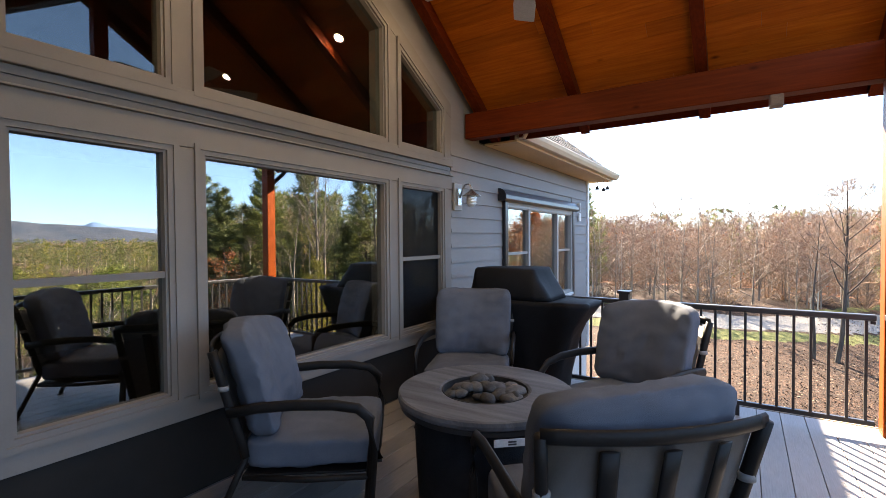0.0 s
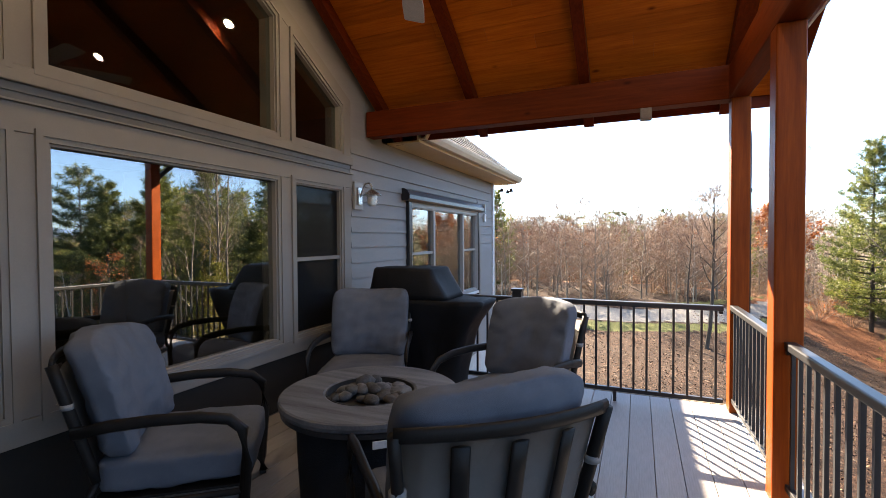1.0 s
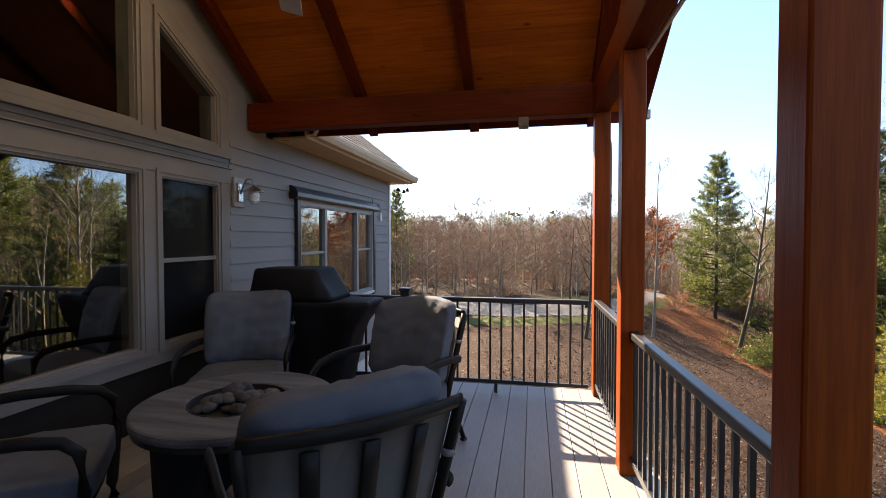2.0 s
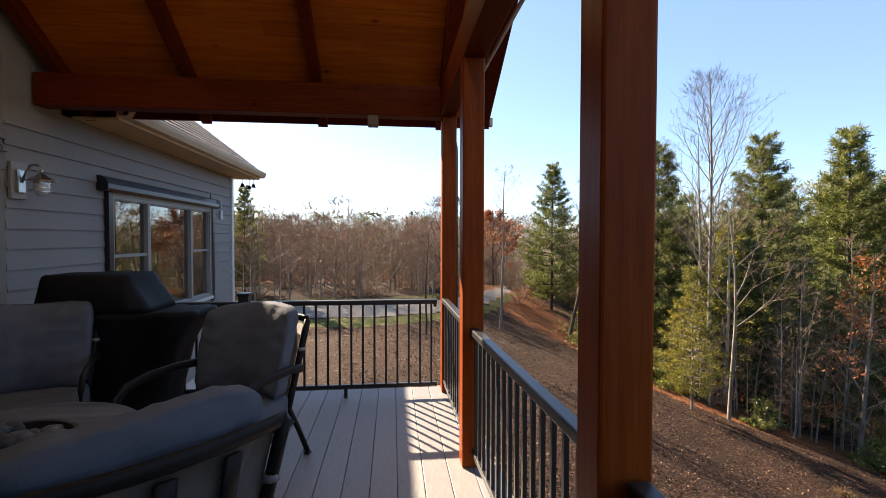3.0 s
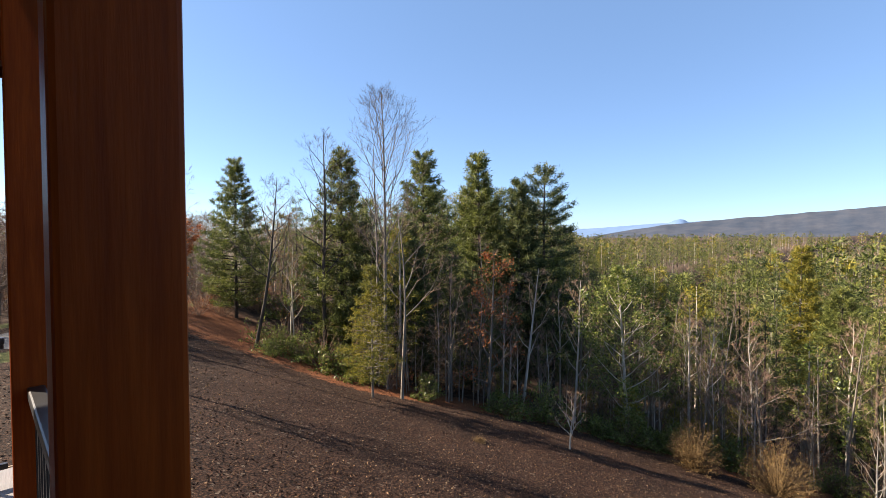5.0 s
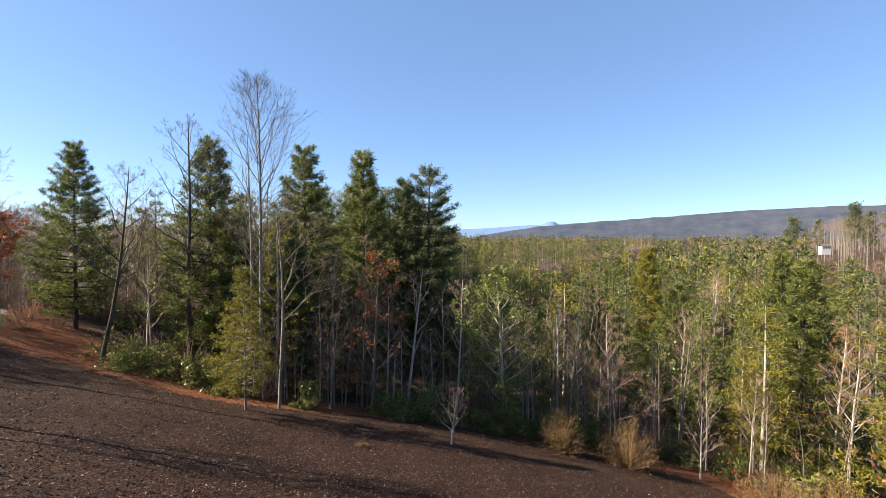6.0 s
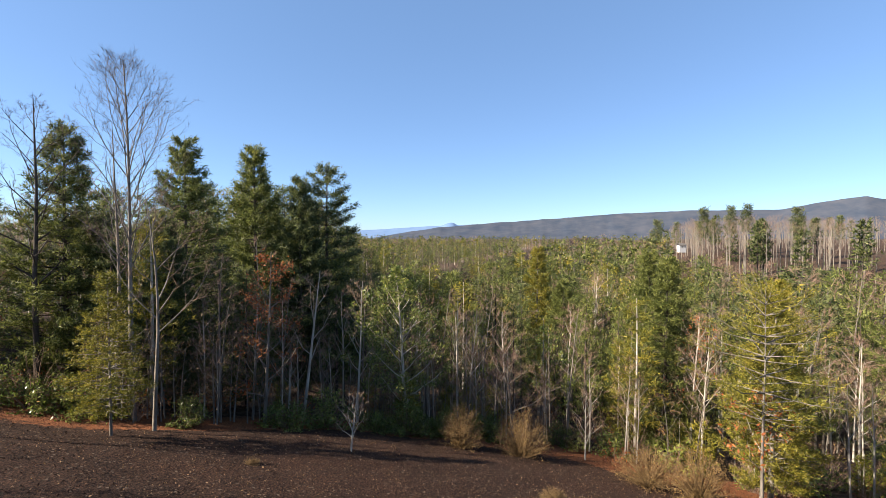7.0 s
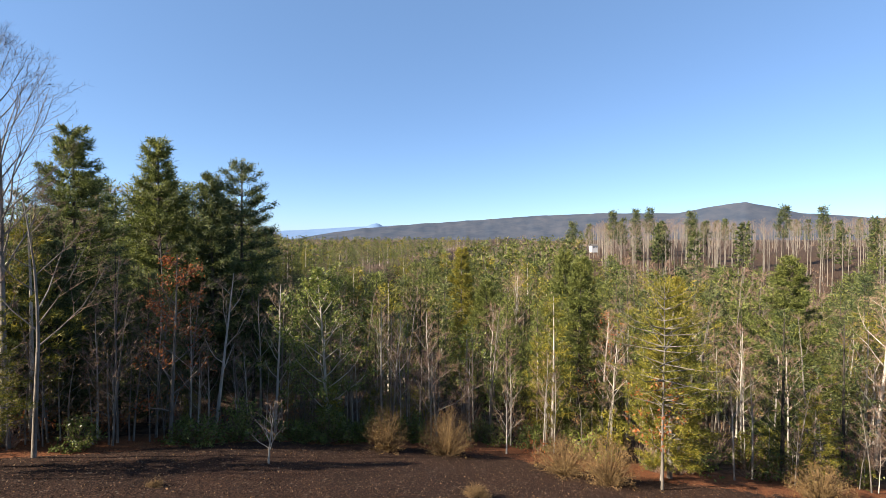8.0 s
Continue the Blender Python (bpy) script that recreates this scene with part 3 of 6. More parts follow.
POSTS = [(4.165, 5.385), (4.142, 3.91), (4.19, 2.015), (4.21, 2 * YR - YB)]
for x, y in POSTS:
    p = part("post", box(-0.071, 0.071, -0.071, 0.071, 0.0, ZB0 + 0.004, bevel=0.009), M_POST, frame_, "square red-brown stained post")
    p.location = (x, y, 0)

# ---------- deck ----------
floor = structure("floor", box(WX + 0.02, 4.30, Y_S, 5.50, -0.30, -0.032), M_DECKUNDER, "grey composite deck of long boards running along the house", "deck")
me = mesh_of("deck_board", box(-0.0818, 0.0818, 0, 5.52 - Y_S, -0.030, 0.0, bevel=0.004), M_DECK)
x = WX + 0.105
while x < 4.30:
    piece("deck_board", me, floor, Matrix.Translation((x, Y_S, 0)))
    x += 0.167
structure("deck_skirt", box(4.301, 4.325, Y_S, 5.54, -0.32, -0.002), M_DECKUNDER, "plain rim board of the deck", "trim")
structure("deck_skirt_end", box(WX + 0.02, 4.325, 5.541, 5.56, -0.32, -0.002), M_DECKUNDER, "plain end rim board of the deck", "trim")
under = thing("deck_supports", "treated lumber posts under the deck", "deck posts")
tagged(under, kind="structure")
for x, y in ((4.15, 5.35), (4.15, 2.0), (4.15, -1.4), (0.6, 5.35)):
    part("support_post", box(x - 0.07, x + 0.07, y - 0.07, y + 0.07, gz(x, y) - 0.3, -0.3), M_DECKUNDER, under)

# ---------- railings ----------
bal_mesh = mesh_of("baluster", box(-0.0095, 0.0095, -0.0095, 0.0095, 0.125, 0.886), M_BLACK)


def railing(p0, p1, label, foot=()):
    """A metal railing from p0 to p1 (x, y): flat top rail, bottom rail, square balusters, small feet."""
    p0, p1 = Vector((*p0, 0)), Vector((*p1, 0))
    length = (p1 - p0).length
    m = Matrix.Translation(p0) @ Matrix.Rotation(math.atan2(p1.y - p0.y, p1.x - p0.x), 4, 'Z')
    r = thing("railing", label, "railing", m, "porch railings")
    part("top_rail", box(0, length, -0.030, 0.030, 0.885, 0.930, bevel=0.008), M_BLACK, r)
    part("bottom_rail", box(0, length, -0.018, 0.018, 0.092, 0.128, bevel=0.004), M_BLACK, r)
    for f in foot:
        part("foot_block", box(f - 0.015, f + 0.015, -0.015, 0.015, 0.0, 0.091), M_BLACK, r)
    n = round(length / 0.111)
    for k in range(n):
        piece("baluster", bal_mesh, r, Matrix.Translation(((k + 0.5) * length / n, 0, 0)))
    for q in (0.004, length - 0.034):
        part("bracket", box(q, q + 0.03, -0.024, 0.024, 0.86, 0.884, bevel=0.003), M_BLACK, r)
    return r


YF = 5.27
railing((WX + 0.03, YF), (2.215, YF), "black metal railing between the house and a capped post", (0.6, 1.5))
railing((2.305, YF), (4.04, YF), "black metal railing at the end of the deck", (0.87,))
railing((4.125, YB - 0.08), (4.14, 4.005), "black metal railing between two timber posts")
railing((4.15, 3.845), (4.21, 2.095), "black metal railing along the open side of the deck", (0.87,))
railing((4.215, 1.935), (4.23, 2 * YR - YB + 0.08), "black metal railing along the open side of the deck", (0.6,))
railing((4.23, 2 * YR - YB - 0.08), (4.23, Y_S + 0.05), "black metal railing beyond the corner post", (1.8,))
rp = thing("railing_post", "black metal railing post with a flat cap", "railing post", Matrix.Translation((2.26, YF, 0)))
part("post_shaft", box(-0.044, 0.044, -0.044, 0.044, 0, 0.985, bevel=0.004), M_BLACK, rp)
part("cap", add_prism(bmesh.new(), [(-0.056, -0.056), (0.056, -0.056), (0.056, 0.056), (-0.056, 0.056)], 0.9852, 1.01, axis="z"), M_BLACK, rp)
part("base_plate", box(-0.06, 0.06, -0.06, 0.06, 0.0005, 0.012, bevel=0.003), M_BLACK, rp)

# ---------- siding planks ----------
def plank_mesh(length):
    pr = [(0.0, 0.0), (0.024, 0.0), (0.006, 0.178), (0.0, 0.178)]
    return mesh_of("plank", add_prism(bmesh.new(), pr, 0, length, axis="y"), M_SIDING)


plank_cache = {}
z = -0.672
while z < 2.52:
    if 0.3 < z < 2.18:
        runs = [(Y_S, 1.07), (5.022, 6.32), (9.35, Y_N - 0.102)]
    elif z > 2.18:
        runs = [(Y_S, 0.60), (5.022, Y_N - 0.102)]
    else:
        runs = [(Y_S, 1.07), (5.022, Y_N - 0.102)]
    for a, b in runs:
        key = round(b - a, 3)
        if key not in plank_cache:
            plank_cache[key] = plank_mesh(b - a)
        piece("plank", plank_cache[key], wall_front, Matrix.Translation((WX - 0.0115, a, z)))
    z += 0.174

# ---------- porch things ----------
def patio_chair(at, label, seed, crown=0.012, corner=9.0):
    """A metal deep-seat chair: bowed slat back, curved arms, thick cushions. It faces +y of its own."""
    c = thing("patio_chair", label, "chair", at, "chairs round the fire table")
    def back(u, v):
        """A point of the back: u across (-1..1), v up (0..1)."""
        return Vector((u * (0.30 + 0.062 * v), -0.26 - 0.14 * v - 0.085 * (1 - u * u), 0.38 + 0.575 * v))
    for s in (-1, 1):
        pts = [back(s, v / 6) for v in range(7)]
        part("back_upright", tube(pts, 0.020, 8, 1.2), M_BRONZE, c, smooth=True)
        q = back(s, 0.66)
        part("tie", tube([q - Vector((0, 0, 0.012)), q + Vector((0, 0, 0.012))], 0.027, 10), M_SLING, c, "pale cushion tie", smooth=True)
    part("top_rail", tube([back(u / 8, 1.0) + Vector((0, 0, 0.012 * (1 - (u / 8) ** 2))) for u in range(-8, 9)], 0.011, 8, 2.2), M_BRONZE, c, smooth=True)
    part("low_rail", tube([back(u / 6, 0.03) for u in range(-6, 7)], 0.015, 8), M_BRONZE, c, smooth=True)
    for u in (-0.5, 0.0, 0.5):
        part("slat", tube([back(u, 0.04 + 0.18 * k) for k in range(6)], 0.029, 8, 0.28), M_BRONZE, c, smooth=True)
    for s in (-1, 1):
        x = s * 0.36
        arm = [(x, -0.33, 0.635), (x * 1.02, -0.18, 0.66), (x * 1.05, 0.0, 0.672), (x * 1.06, 0.20, 0.668), (x * 1.06, 0.33, 0.645), (x * 1.06, 0.39, 0.59), (x * 1.06, 0.405, 0.42), (x * 1.05, 0.38, 0.10), (x * 1.05, 0.39, 0.018)]
        part("arm", tube(arm, 0.017, 8, 1.7), M_BRONZE, c, smooth=True)
        part("rear_leg", tube([back(s, 0.0), (x * 0.9, -0.33, 0.22), (x * 0.95, -0.42, 0.018)], 0.018, 8), M_BRONZE, c, smooth=True)
        part("side_rail", tube([(x * 0.9, -0.27, 0.285), (x, 0.05, 0.275), (x * 1.04, 0.385, 0.285)], 0.016, 8), M_BRONZE, c, smooth=True)
        for xx, yy in ((x * 0.95, -0.42), (x * 1.05, 0.39)):
            part("foot", box(xx - 0.02, xx + 0.02, yy - 0.02, yy + 0.02, 0, 0.019, bevel=0.003), M_BLACK, c)
    part("front_rail", tube([(-0.37, 0.38, 0.285), (0, 0.39, 0.275), (0.37, 0.38, 0.285)], 0.016, 8), M_BRONZE, c, smooth=True)
    part("seat_deck", box(-0.335, 0.335, -0.27, 0.375, 0.288, 0.302, bevel=0.004), M_BRONZE, c)
    bm = cushion(0.665, 0.70, 0.19, 0.16, 0.005, seed, 14, 8.0)
    for v in bm.verts:
        v.co += Vector((0, 0.075, 0.398))
    part("seat_cushion", bm, M_CLOTH, c, smooth=True)
    bm = cushion(0.66, 0.66, 0.225, 0.45, 0.007, seed + 4.2, 20, corner)
    for v in bm.verts:
        u, w, q = v.co
        f = (w + 0.33) / 0.66
        bow = 0.075 * (1 - min(1, (u / 0.33) ** 2))
        wide = 1.0 + 0.05 * f
        pleat = 0.010 * math.sin(u * 70 + seed + 3 * math.sin(u * 9)) * max(0.0, f - 0.72)
        v.co = Vector((u * wide, -0.145 - 0.155 * f - bow - q + 0.02 * math.sin(f * 3), 0.470 + f * 0.575 + crown * f * (1 - min(1, (u / 0.33) ** 2)) + 0.012 * math.sin(u * 9 + seed) * f + pleat))
    bmesh.ops.recalc_face_normals(bm, faces=bm.faces[:])
    part("back_cushion", bm, M_CLOTH, c, smooth=True)
    bm = bmesh.new()
    pts = [[bm.verts.new(back(u / 5 * 0.94, v) + Vector((0, 0.024, 0))) for u in range(-5, 6)] for v in (0.05, 0.35, 0.65, 0.95)]
    for r0, r1 in zip(pts, pts[1:]):
        for k in range(10):
            bm.faces.new((r0[k], r0[k + 1], r1[k + 1], r1[k]))
    bmesh.ops.solidify(bm, geom=bm.faces[:], thickness=0.004)
    part("cushion_backing", bm, M_SLING, c, "pale grey cushion backing between the slats", smooth=True)
    return c


TX, TY = 1.98, 2.97
CHAIRS = [
    (1.06, 2.47, 38, "bronze metal chair with puffy blue-grey cushions beside the windows"),
    (1.23, 4.09, -68, "bronze metal chair with blue-grey cushions beside the covered grill"),
    (2.545, 3.90, -112, "bronze metal chair whose back cushion catches the sun at the railing"),
    (2.74, 2.42, 132, "slat-backed bronze chair with blue-grey cushions seen from behind"),
]
for k, (x, y, turn, lab) in enumerate(CHAIRS):
    patio_chair(pose(x, y, 0, 0, 0, turn - 90), lab, k * 3.7 + 1, *((0.035, 6.0) if k == 3 else (0.012, 8.0)))

# fire table
ft = thing("fire_table", "round fire table with weathered grey top and dark base", "fire table", Matrix.Translation((TX, TY, 0)))
H = 0.66
part("tabletop", add_lathe(bmesh.new(), [(0.25, H - 0.05), (0.485, H - 0.05), (0.497, H - 0.042), (0.50, H - 0.025), (0.497, H - 0.006), (0.488, H), (0.262, H), (0.25, H - 0.006)], 64, closed=True), M_TABLETOP, ft)
part("rim_band", add_lathe(bmesh.new(), [(0.44, H - 0.075), (0.488, H - 0.075), (0.488, H - 0.051), (0.44, H - 0.051)], 64, closed=True), M_BLACK, ft, smooth=False)
part("base", add_lathe(bmesh.new(), [(0.37, 0.02), (0.385, 0.03), (0.40, 0.30), (0.41, H - 0.08), (0.38, H - 0.076)], 48), M_TABLEBASE, ft, smooth=True)
part("plinth", add_lathe(bmesh.new(), [(0.35, 0.0), (0.36, 0.0), (0.36, 0.021), (0.35, 0.021)], 48, closed=True), M_BLACK, ft)
part("burner_pan", add_lathe(bmesh.new(), [(0.02, H - 0.046), (0.249, H - 0.046), (0.249, H - 0.002), (0.244, H - 0.002), (0.240, H - 0.040), (0.02, H - 0.040)], 48), M_PIT, ft, "sunken black burner pan")
plate = part("maker_plate", box(-0.075, 0.075, -0.004, 0.004, -0.018, 0.018, bevel=0.002), M_LABEL, ft, "pale plate with unreadable print")
plate_at = math.atan2(-0.75, 0.66)
plate.location = (0.492 * math.cos(plate_at), 0.492 * math.sin(plate_at), H - 0.10)
plate.rotation_euler = (0, 0, plate_at + math.pi / 2)
for k in range(2):
    b = part("print_bar", box(-0.02, 0.02, -0.0052, -0.0042, -0.004, 0.004), M_DARKTXT, plate)
    b.location = (0.012 + 0.0 * k, 0, 0.006 - 0.012 * k)
rs = random.Random(11)
for k in range(24):
    r = 0.20 * math.sqrt(rs.random())
    a = rs.random() * 6.283
    s = rs.uniform(0.030, 0.052)
    bm = bmesh.new()
    bmesh.ops.create_icosphere(bm, subdivisions=2, radius=s)
    sx, sy, sz = rs.uniform(0.9, 1.65), rs.uniform(0.75, 1.1), rs.uniform(0.55, 0.85)
    off = Vector((k * 1.7, 0, 0))
    for v in bm.verts:
        w = 1 + 0.24 * noise.noise(v.co * 26 + off)
        v.co = Vector((v.co.x * sx, v.co.y * sy, v.co.z * sz)) * w
    st = link_mesh("fire_stone", bm, M_STONE_TAN if k in (3, 9) else M_STONE, True)
    st.location = (TX + r * math.cos(a), TY + r * math.sin(a), H - 0.036 + s * sz * 0.72 + (0.025 if r < 0.1 else 0.0))
    st.rotation_euler = (0, 0, rs.random() * 6)
    tagged(st, "tan rounded stone lying in the fire table" if k in (3, 9) else "grey rounded stone lying in the fire table", "stone", "stones in the fire table")

# covered grill
gr = thing("covered_grill", "gas grill under a black vinyl cover with hanging folds", "grill", Matrix.Translation((1.31, 4.83, 0)))


def cover_shell(sections, seg=40, seed=0.0, fold=0.018, edge=0.38):
    """Soft cover through rounded rectangles: rows of (z, cx, half x, half y)."""
    bm = bmesh.new()
    rings = []
    for z, cx, hx, hy in sections:
        row = []
        for k in range(seg):
            a = 2 * math.pi * k / seg
            ca, sa = math.cos(a), math.sin(a)
            e = edge
            px = cx + hx * math.copysign(abs(ca) ** e, ca)
            py = hy * math.copysign(abs(sa) ** e, sa)
            w = noise.noise(Vector((px * 4 + seed, py * 4, z * 1.2))) * fold + noise.noise(Vector((px * 11, py * 11 + seed, z * 2.5))) * fold * 0.5
            row.append(bm.verts.new((px + w * ca, py + w * sa, z + w * 0.3)))
        rings.append(row)
    for a, b in zip(rings, rings[1:]):
        for k in range(seg):
            bm.faces.new((a[k], a[(k + 1) % seg], b[(k + 1) % seg], b[k]))
    bm.faces.new(rings[0][::-1])
    bm.faces.new(rings[-1])
    return bm


low = [(0.03, -0.02, 0.53, 0.26), (0.12, -0.02, 0.535, 0.265), (0.25, -0.02, 0.545, 0.27), (0.40, -0.02, 0.57, 0.275), (0.52, -0.015, 0.60, 0.28), (0.62, -0.01, 0.635, 0.285), (0.72, 0, 0.685, 0.29),
       (0.82, 0.0, 0.745, 0.295), (0.90, 0.0, 0.795, 0.30), (0.935, 0.0, 0.80, 0.295), (0.945, 0.0, 0.77, 0.27)]
hood = [(0.9455, 0.03, 0.43, 0.275), (0.99, 0.02, 0.41, 0.27), (1.06, 0.005, 0.38, 0.262), (1.13, -0.01, 0.355, 0.25), (1.20, -0.02, 0.335, 0.23), (1.222, -0.02, 0.328, 0.218), (1.233, -0.02, 0.315, 0.20), (1.238, -0.02, 0.22, 0.12)]
part("lower_cover", cover_shell(low, 72, 0.0, 0.050), M_COVER, gr, smooth=True)
part("hood_cover", cover_shell(hood, 72, 3.0, 0.026, 0.28), M_COVER, gr, smooth=True)
for s in (-1, 1):
    part("wheel", add_lathe(bmesh.new(), [(0.01, -0.02), (0.06, -0.02), (0.06, 0.02), (0.01, 0.02)], 20), M_BLACK, gr)
    w = gr.children[-1]
    w.matrix_basis = pose(s * 0.45, 0.0, 0.06, 90, 0, 0)

# wall lantern
wl_ = thing("wall_lantern", "barn-style outdoor wall lantern with ribbed glass on a pale block", "wall lamp", Matrix.Translation((WX + 0.009, 5.13, 2.0)))
part("mounting_block", box(0.0, 0.03, -0.085, 0.085, -0.16, 0.15, bevel=0.006), M_FRAME, wl_)
part("backplate", box(0.0305, 0.05, -0.045, 0.045, -0.11, 0.09, bevel=0.01), M_NICKEL, wl_, "brushed metal backplate")
part("gooseneck", tube([(0.05, 0, -0.02), (0.08, 0, 0.07), (0.12, 0, 0.13), (0.17, 0, 0.13), (0.20, 0, 0.09), (0.20, 0, 0.055)], 0.010, 8), M_NICKEL, wl_, smooth=True)
part("shade", add_lathe(bmesh.new(), [(0.022, 0.058), (0.028, 0.05), (0.05, 0.035), (0.105, 0.0), (0.11, -0.006), (0.10, -0.006), (0.045, 0.028), (0.02, 0.045)], 28, (0.20, 0, 0), closed=True), M_NICKEL, wl_, "metal dish shade", smooth=True)
part("glass_jar", add_lathe(bmesh.new(), [(0.030, 0.02), (0.052, -0.006), (0.056, -0.05), (0.050, -0.10), (0.030, -0.125)], 24, (0.20, 0, 0)), M_GLASSJAR, wl_, "frosted ribbed glass", smooth=True)
for k in range(3):
    part("guard_ring", add_lathe(bmesh.new(), [(0.057, -0.003), (0.062, -0.003), (0.062, 0.003), (0.057, 0.003)], 24, (0.20, 0, -0.025 - 0.035 * k), closed=True), M_NICKEL, wl_)

# outlet by the triple window
out = thing("wall_outlet", "small white weatherproof outlet cover on the siding", "outlet", Matrix.Translation((WX + 0.010, 9.75, 1.93)))
part("cover", box(0, 0.03, -0.05, 0.05, -0.08, 0.08, bevel=0.006), M_WHITE, out)
part("hinge", box(0.0301, 0.036, -0.045, 0.045, 0.05, 0.06), M_WHITE, out)

# floodlight box on the eave beam
fl = thing("beam_box", "small pale metal box fixed under the eave beam", "fixture", Matrix.Translation((3.43, YB - 0.03, ZB0)))
part("housing", box(-0.05, 0.05, -0.05, 0.05, -0.10, 0.0, bevel=0.008), M_BOX, fl)
part("cover_plate", box(-0.042, 0.042, -0.054, -0.0501, -0.085, -0.015, bevel=0.002), M_BOX, fl)

# hanging bells at the eave corner
for k, (x, y, ln) in enumerate(((0.62, 10.50, 0.10), (0.74, 10.55, 0.14), (0.80, 10.62, 0.10))):
    hb = thing("hanging_bell", "small dark bell hanging from the soffit corner", "bell", Matrix.Translation((x, y, 2.702)), "bells at the eave")
    part("cord", tube([(0, 0, 0), (0.003, 0, -ln)], 0.005, 6), M_BLACK, hb)
    part("bell_cup", add_lathe(bmesh.new(), [(0.012, -ln), (0.03, -ln - 0.015), (0.036, -ln - 0.05), (0.048, -ln - 0.075), (0.04, -ln - 0.075)], 16), M_BRONZE, hb, smooth=True)

# downspout beside the corner post
ds = thing("downspout", "dark metal downspout fixed beside the corner post", "downspout", Matrix.Translation((4.235, 5.44, 0)))
part("pipe", tube([(0.0, 0.0, -0.25), (0.0, 0.0, 2.30), (0.0, 0.03, 2.42), (0.0, 0.30, 2.66), (0.0, 0.40, 2.78)], 0.035, 10), M_SHUTTER, ds, smooth=True)
for z in (0.6, 1.9):
    part("strap", tube([(0, 0, z), (0, 0, z + 0.03)], 0.039, 10), M_SHUTTER, ds)

# ceiling fan
FX, FY, FZ = 2.20, YR, 3.03
fan = thing("ceiling_fan", "nickel ceiling fan with bleached blades, standing still", "ceiling fan", Matrix.Translation((FX, FY, FZ)))
part("canopy", add_lathe(bmesh.new(), [(0.02, 1.25), (0.07, 1.28), (0.075, 1.354), (0.02, 1.354)], 24), M_NICKEL, fan, smooth=True)
part("downrod", tube([(0, 0, 0.12), (0, 0, 1.27)], 0.014, 10), M_NICKEL, fan, smooth=True)
part("motor", add_lathe(bmesh.new(), [(0.02, 0.15), (0.06, 0.14), (0.13, 0.08), (0.145, 0.03), (0.14, -0.02), (0.09, -0.05), (0.02, -0.055)], 32), M_NICKEL, fan, smooth=True)
part("light_bowl", add_lathe(bmesh.new(), [(0.085, -0.051), (0.10, -0.07), (0.085, -0.11), (0.02, -0.135)], 28), M_GLASSJAR, fan, "unlit frosted glass bowl", smooth=True)
for k in range(5):
    m = Matrix.Rotation(math.radians(114 + 72 * k), 4, 'Z') @ Matrix.Rotation(radians(11), 4, 'X')
    bm = bmesh.new()
    add_prism(bm, [(0.17, -0.05), (0.45, -0.072), (0.655, -0.070), (0.665, -0.055), (0.665, 0.055), (0.655, 0.070), (0.45, 0.072), (0.17, 0.05)], -0.004, 0.004, axis="z")
    bl = part("blade", bm, M_FANW, fan)
    bl.matrix_basis = m
    br = part("blade_iron", box(0.12, 0.24, -0.02, 0.02, 0.0042, 0.010), M_NICKEL, fan)
    br.matrix_basis = m

# recessed lamps in the ceiling
for x in (1.5, 3.72):
    for y in (4.42, 2 * YR - 4.42):
        s = 1 if y > YR else -1
        m = Matrix.Translation((x, y, zc(y) - 0.003)) @ Matrix.Rotation(-s * math.atan(SLOPE), 4, 'X')
        rl = thing("recessed_lamp", "small round recessed lamp glowing in the board ceiling", "lamp", m, "recessed lamps")
        part("trim_ring", add_lathe(bmesh.new(), [(0.052, -0.006), (0.075, -0.006), (0.075, 0.002), (0.052, 0.002)], 28, closed=True), M_WHITE, rl)
        part("lens", add_lathe(bmesh.new(), [(0.002, -0.004), (0.051, -0.004), (0.051, 0.0), (0.002, 0.0)], 28), M_LAMPGLOW, rl, "warm glowing lens")

# ---------- land ----------
EDGE = [(9.0, 24.5), (10.6, 20.6), (12.3, 17.6), (13.6, 14.8), (16.6, 13.0), (20.6, 10.6), (22.6, 7.0), (23.6, 3.0), (22.4, -1.5), (22.4, -6.0), (24.0, -12.0), (27.0, -22.0), (30.0, -45.0)]


def edge_x(y):
    """The x at which the wood begins, for a given y."""
    pts = EDGE[::-1]
    return np.interp(y, [p[1] for p in pts], [p[0] for p in pts])


def road_y(x):
    return 18.25 + 0.03 * np.minimum(x, 0) + 0.363 * np.maximum(x - 2.5, 0) ** 1.6


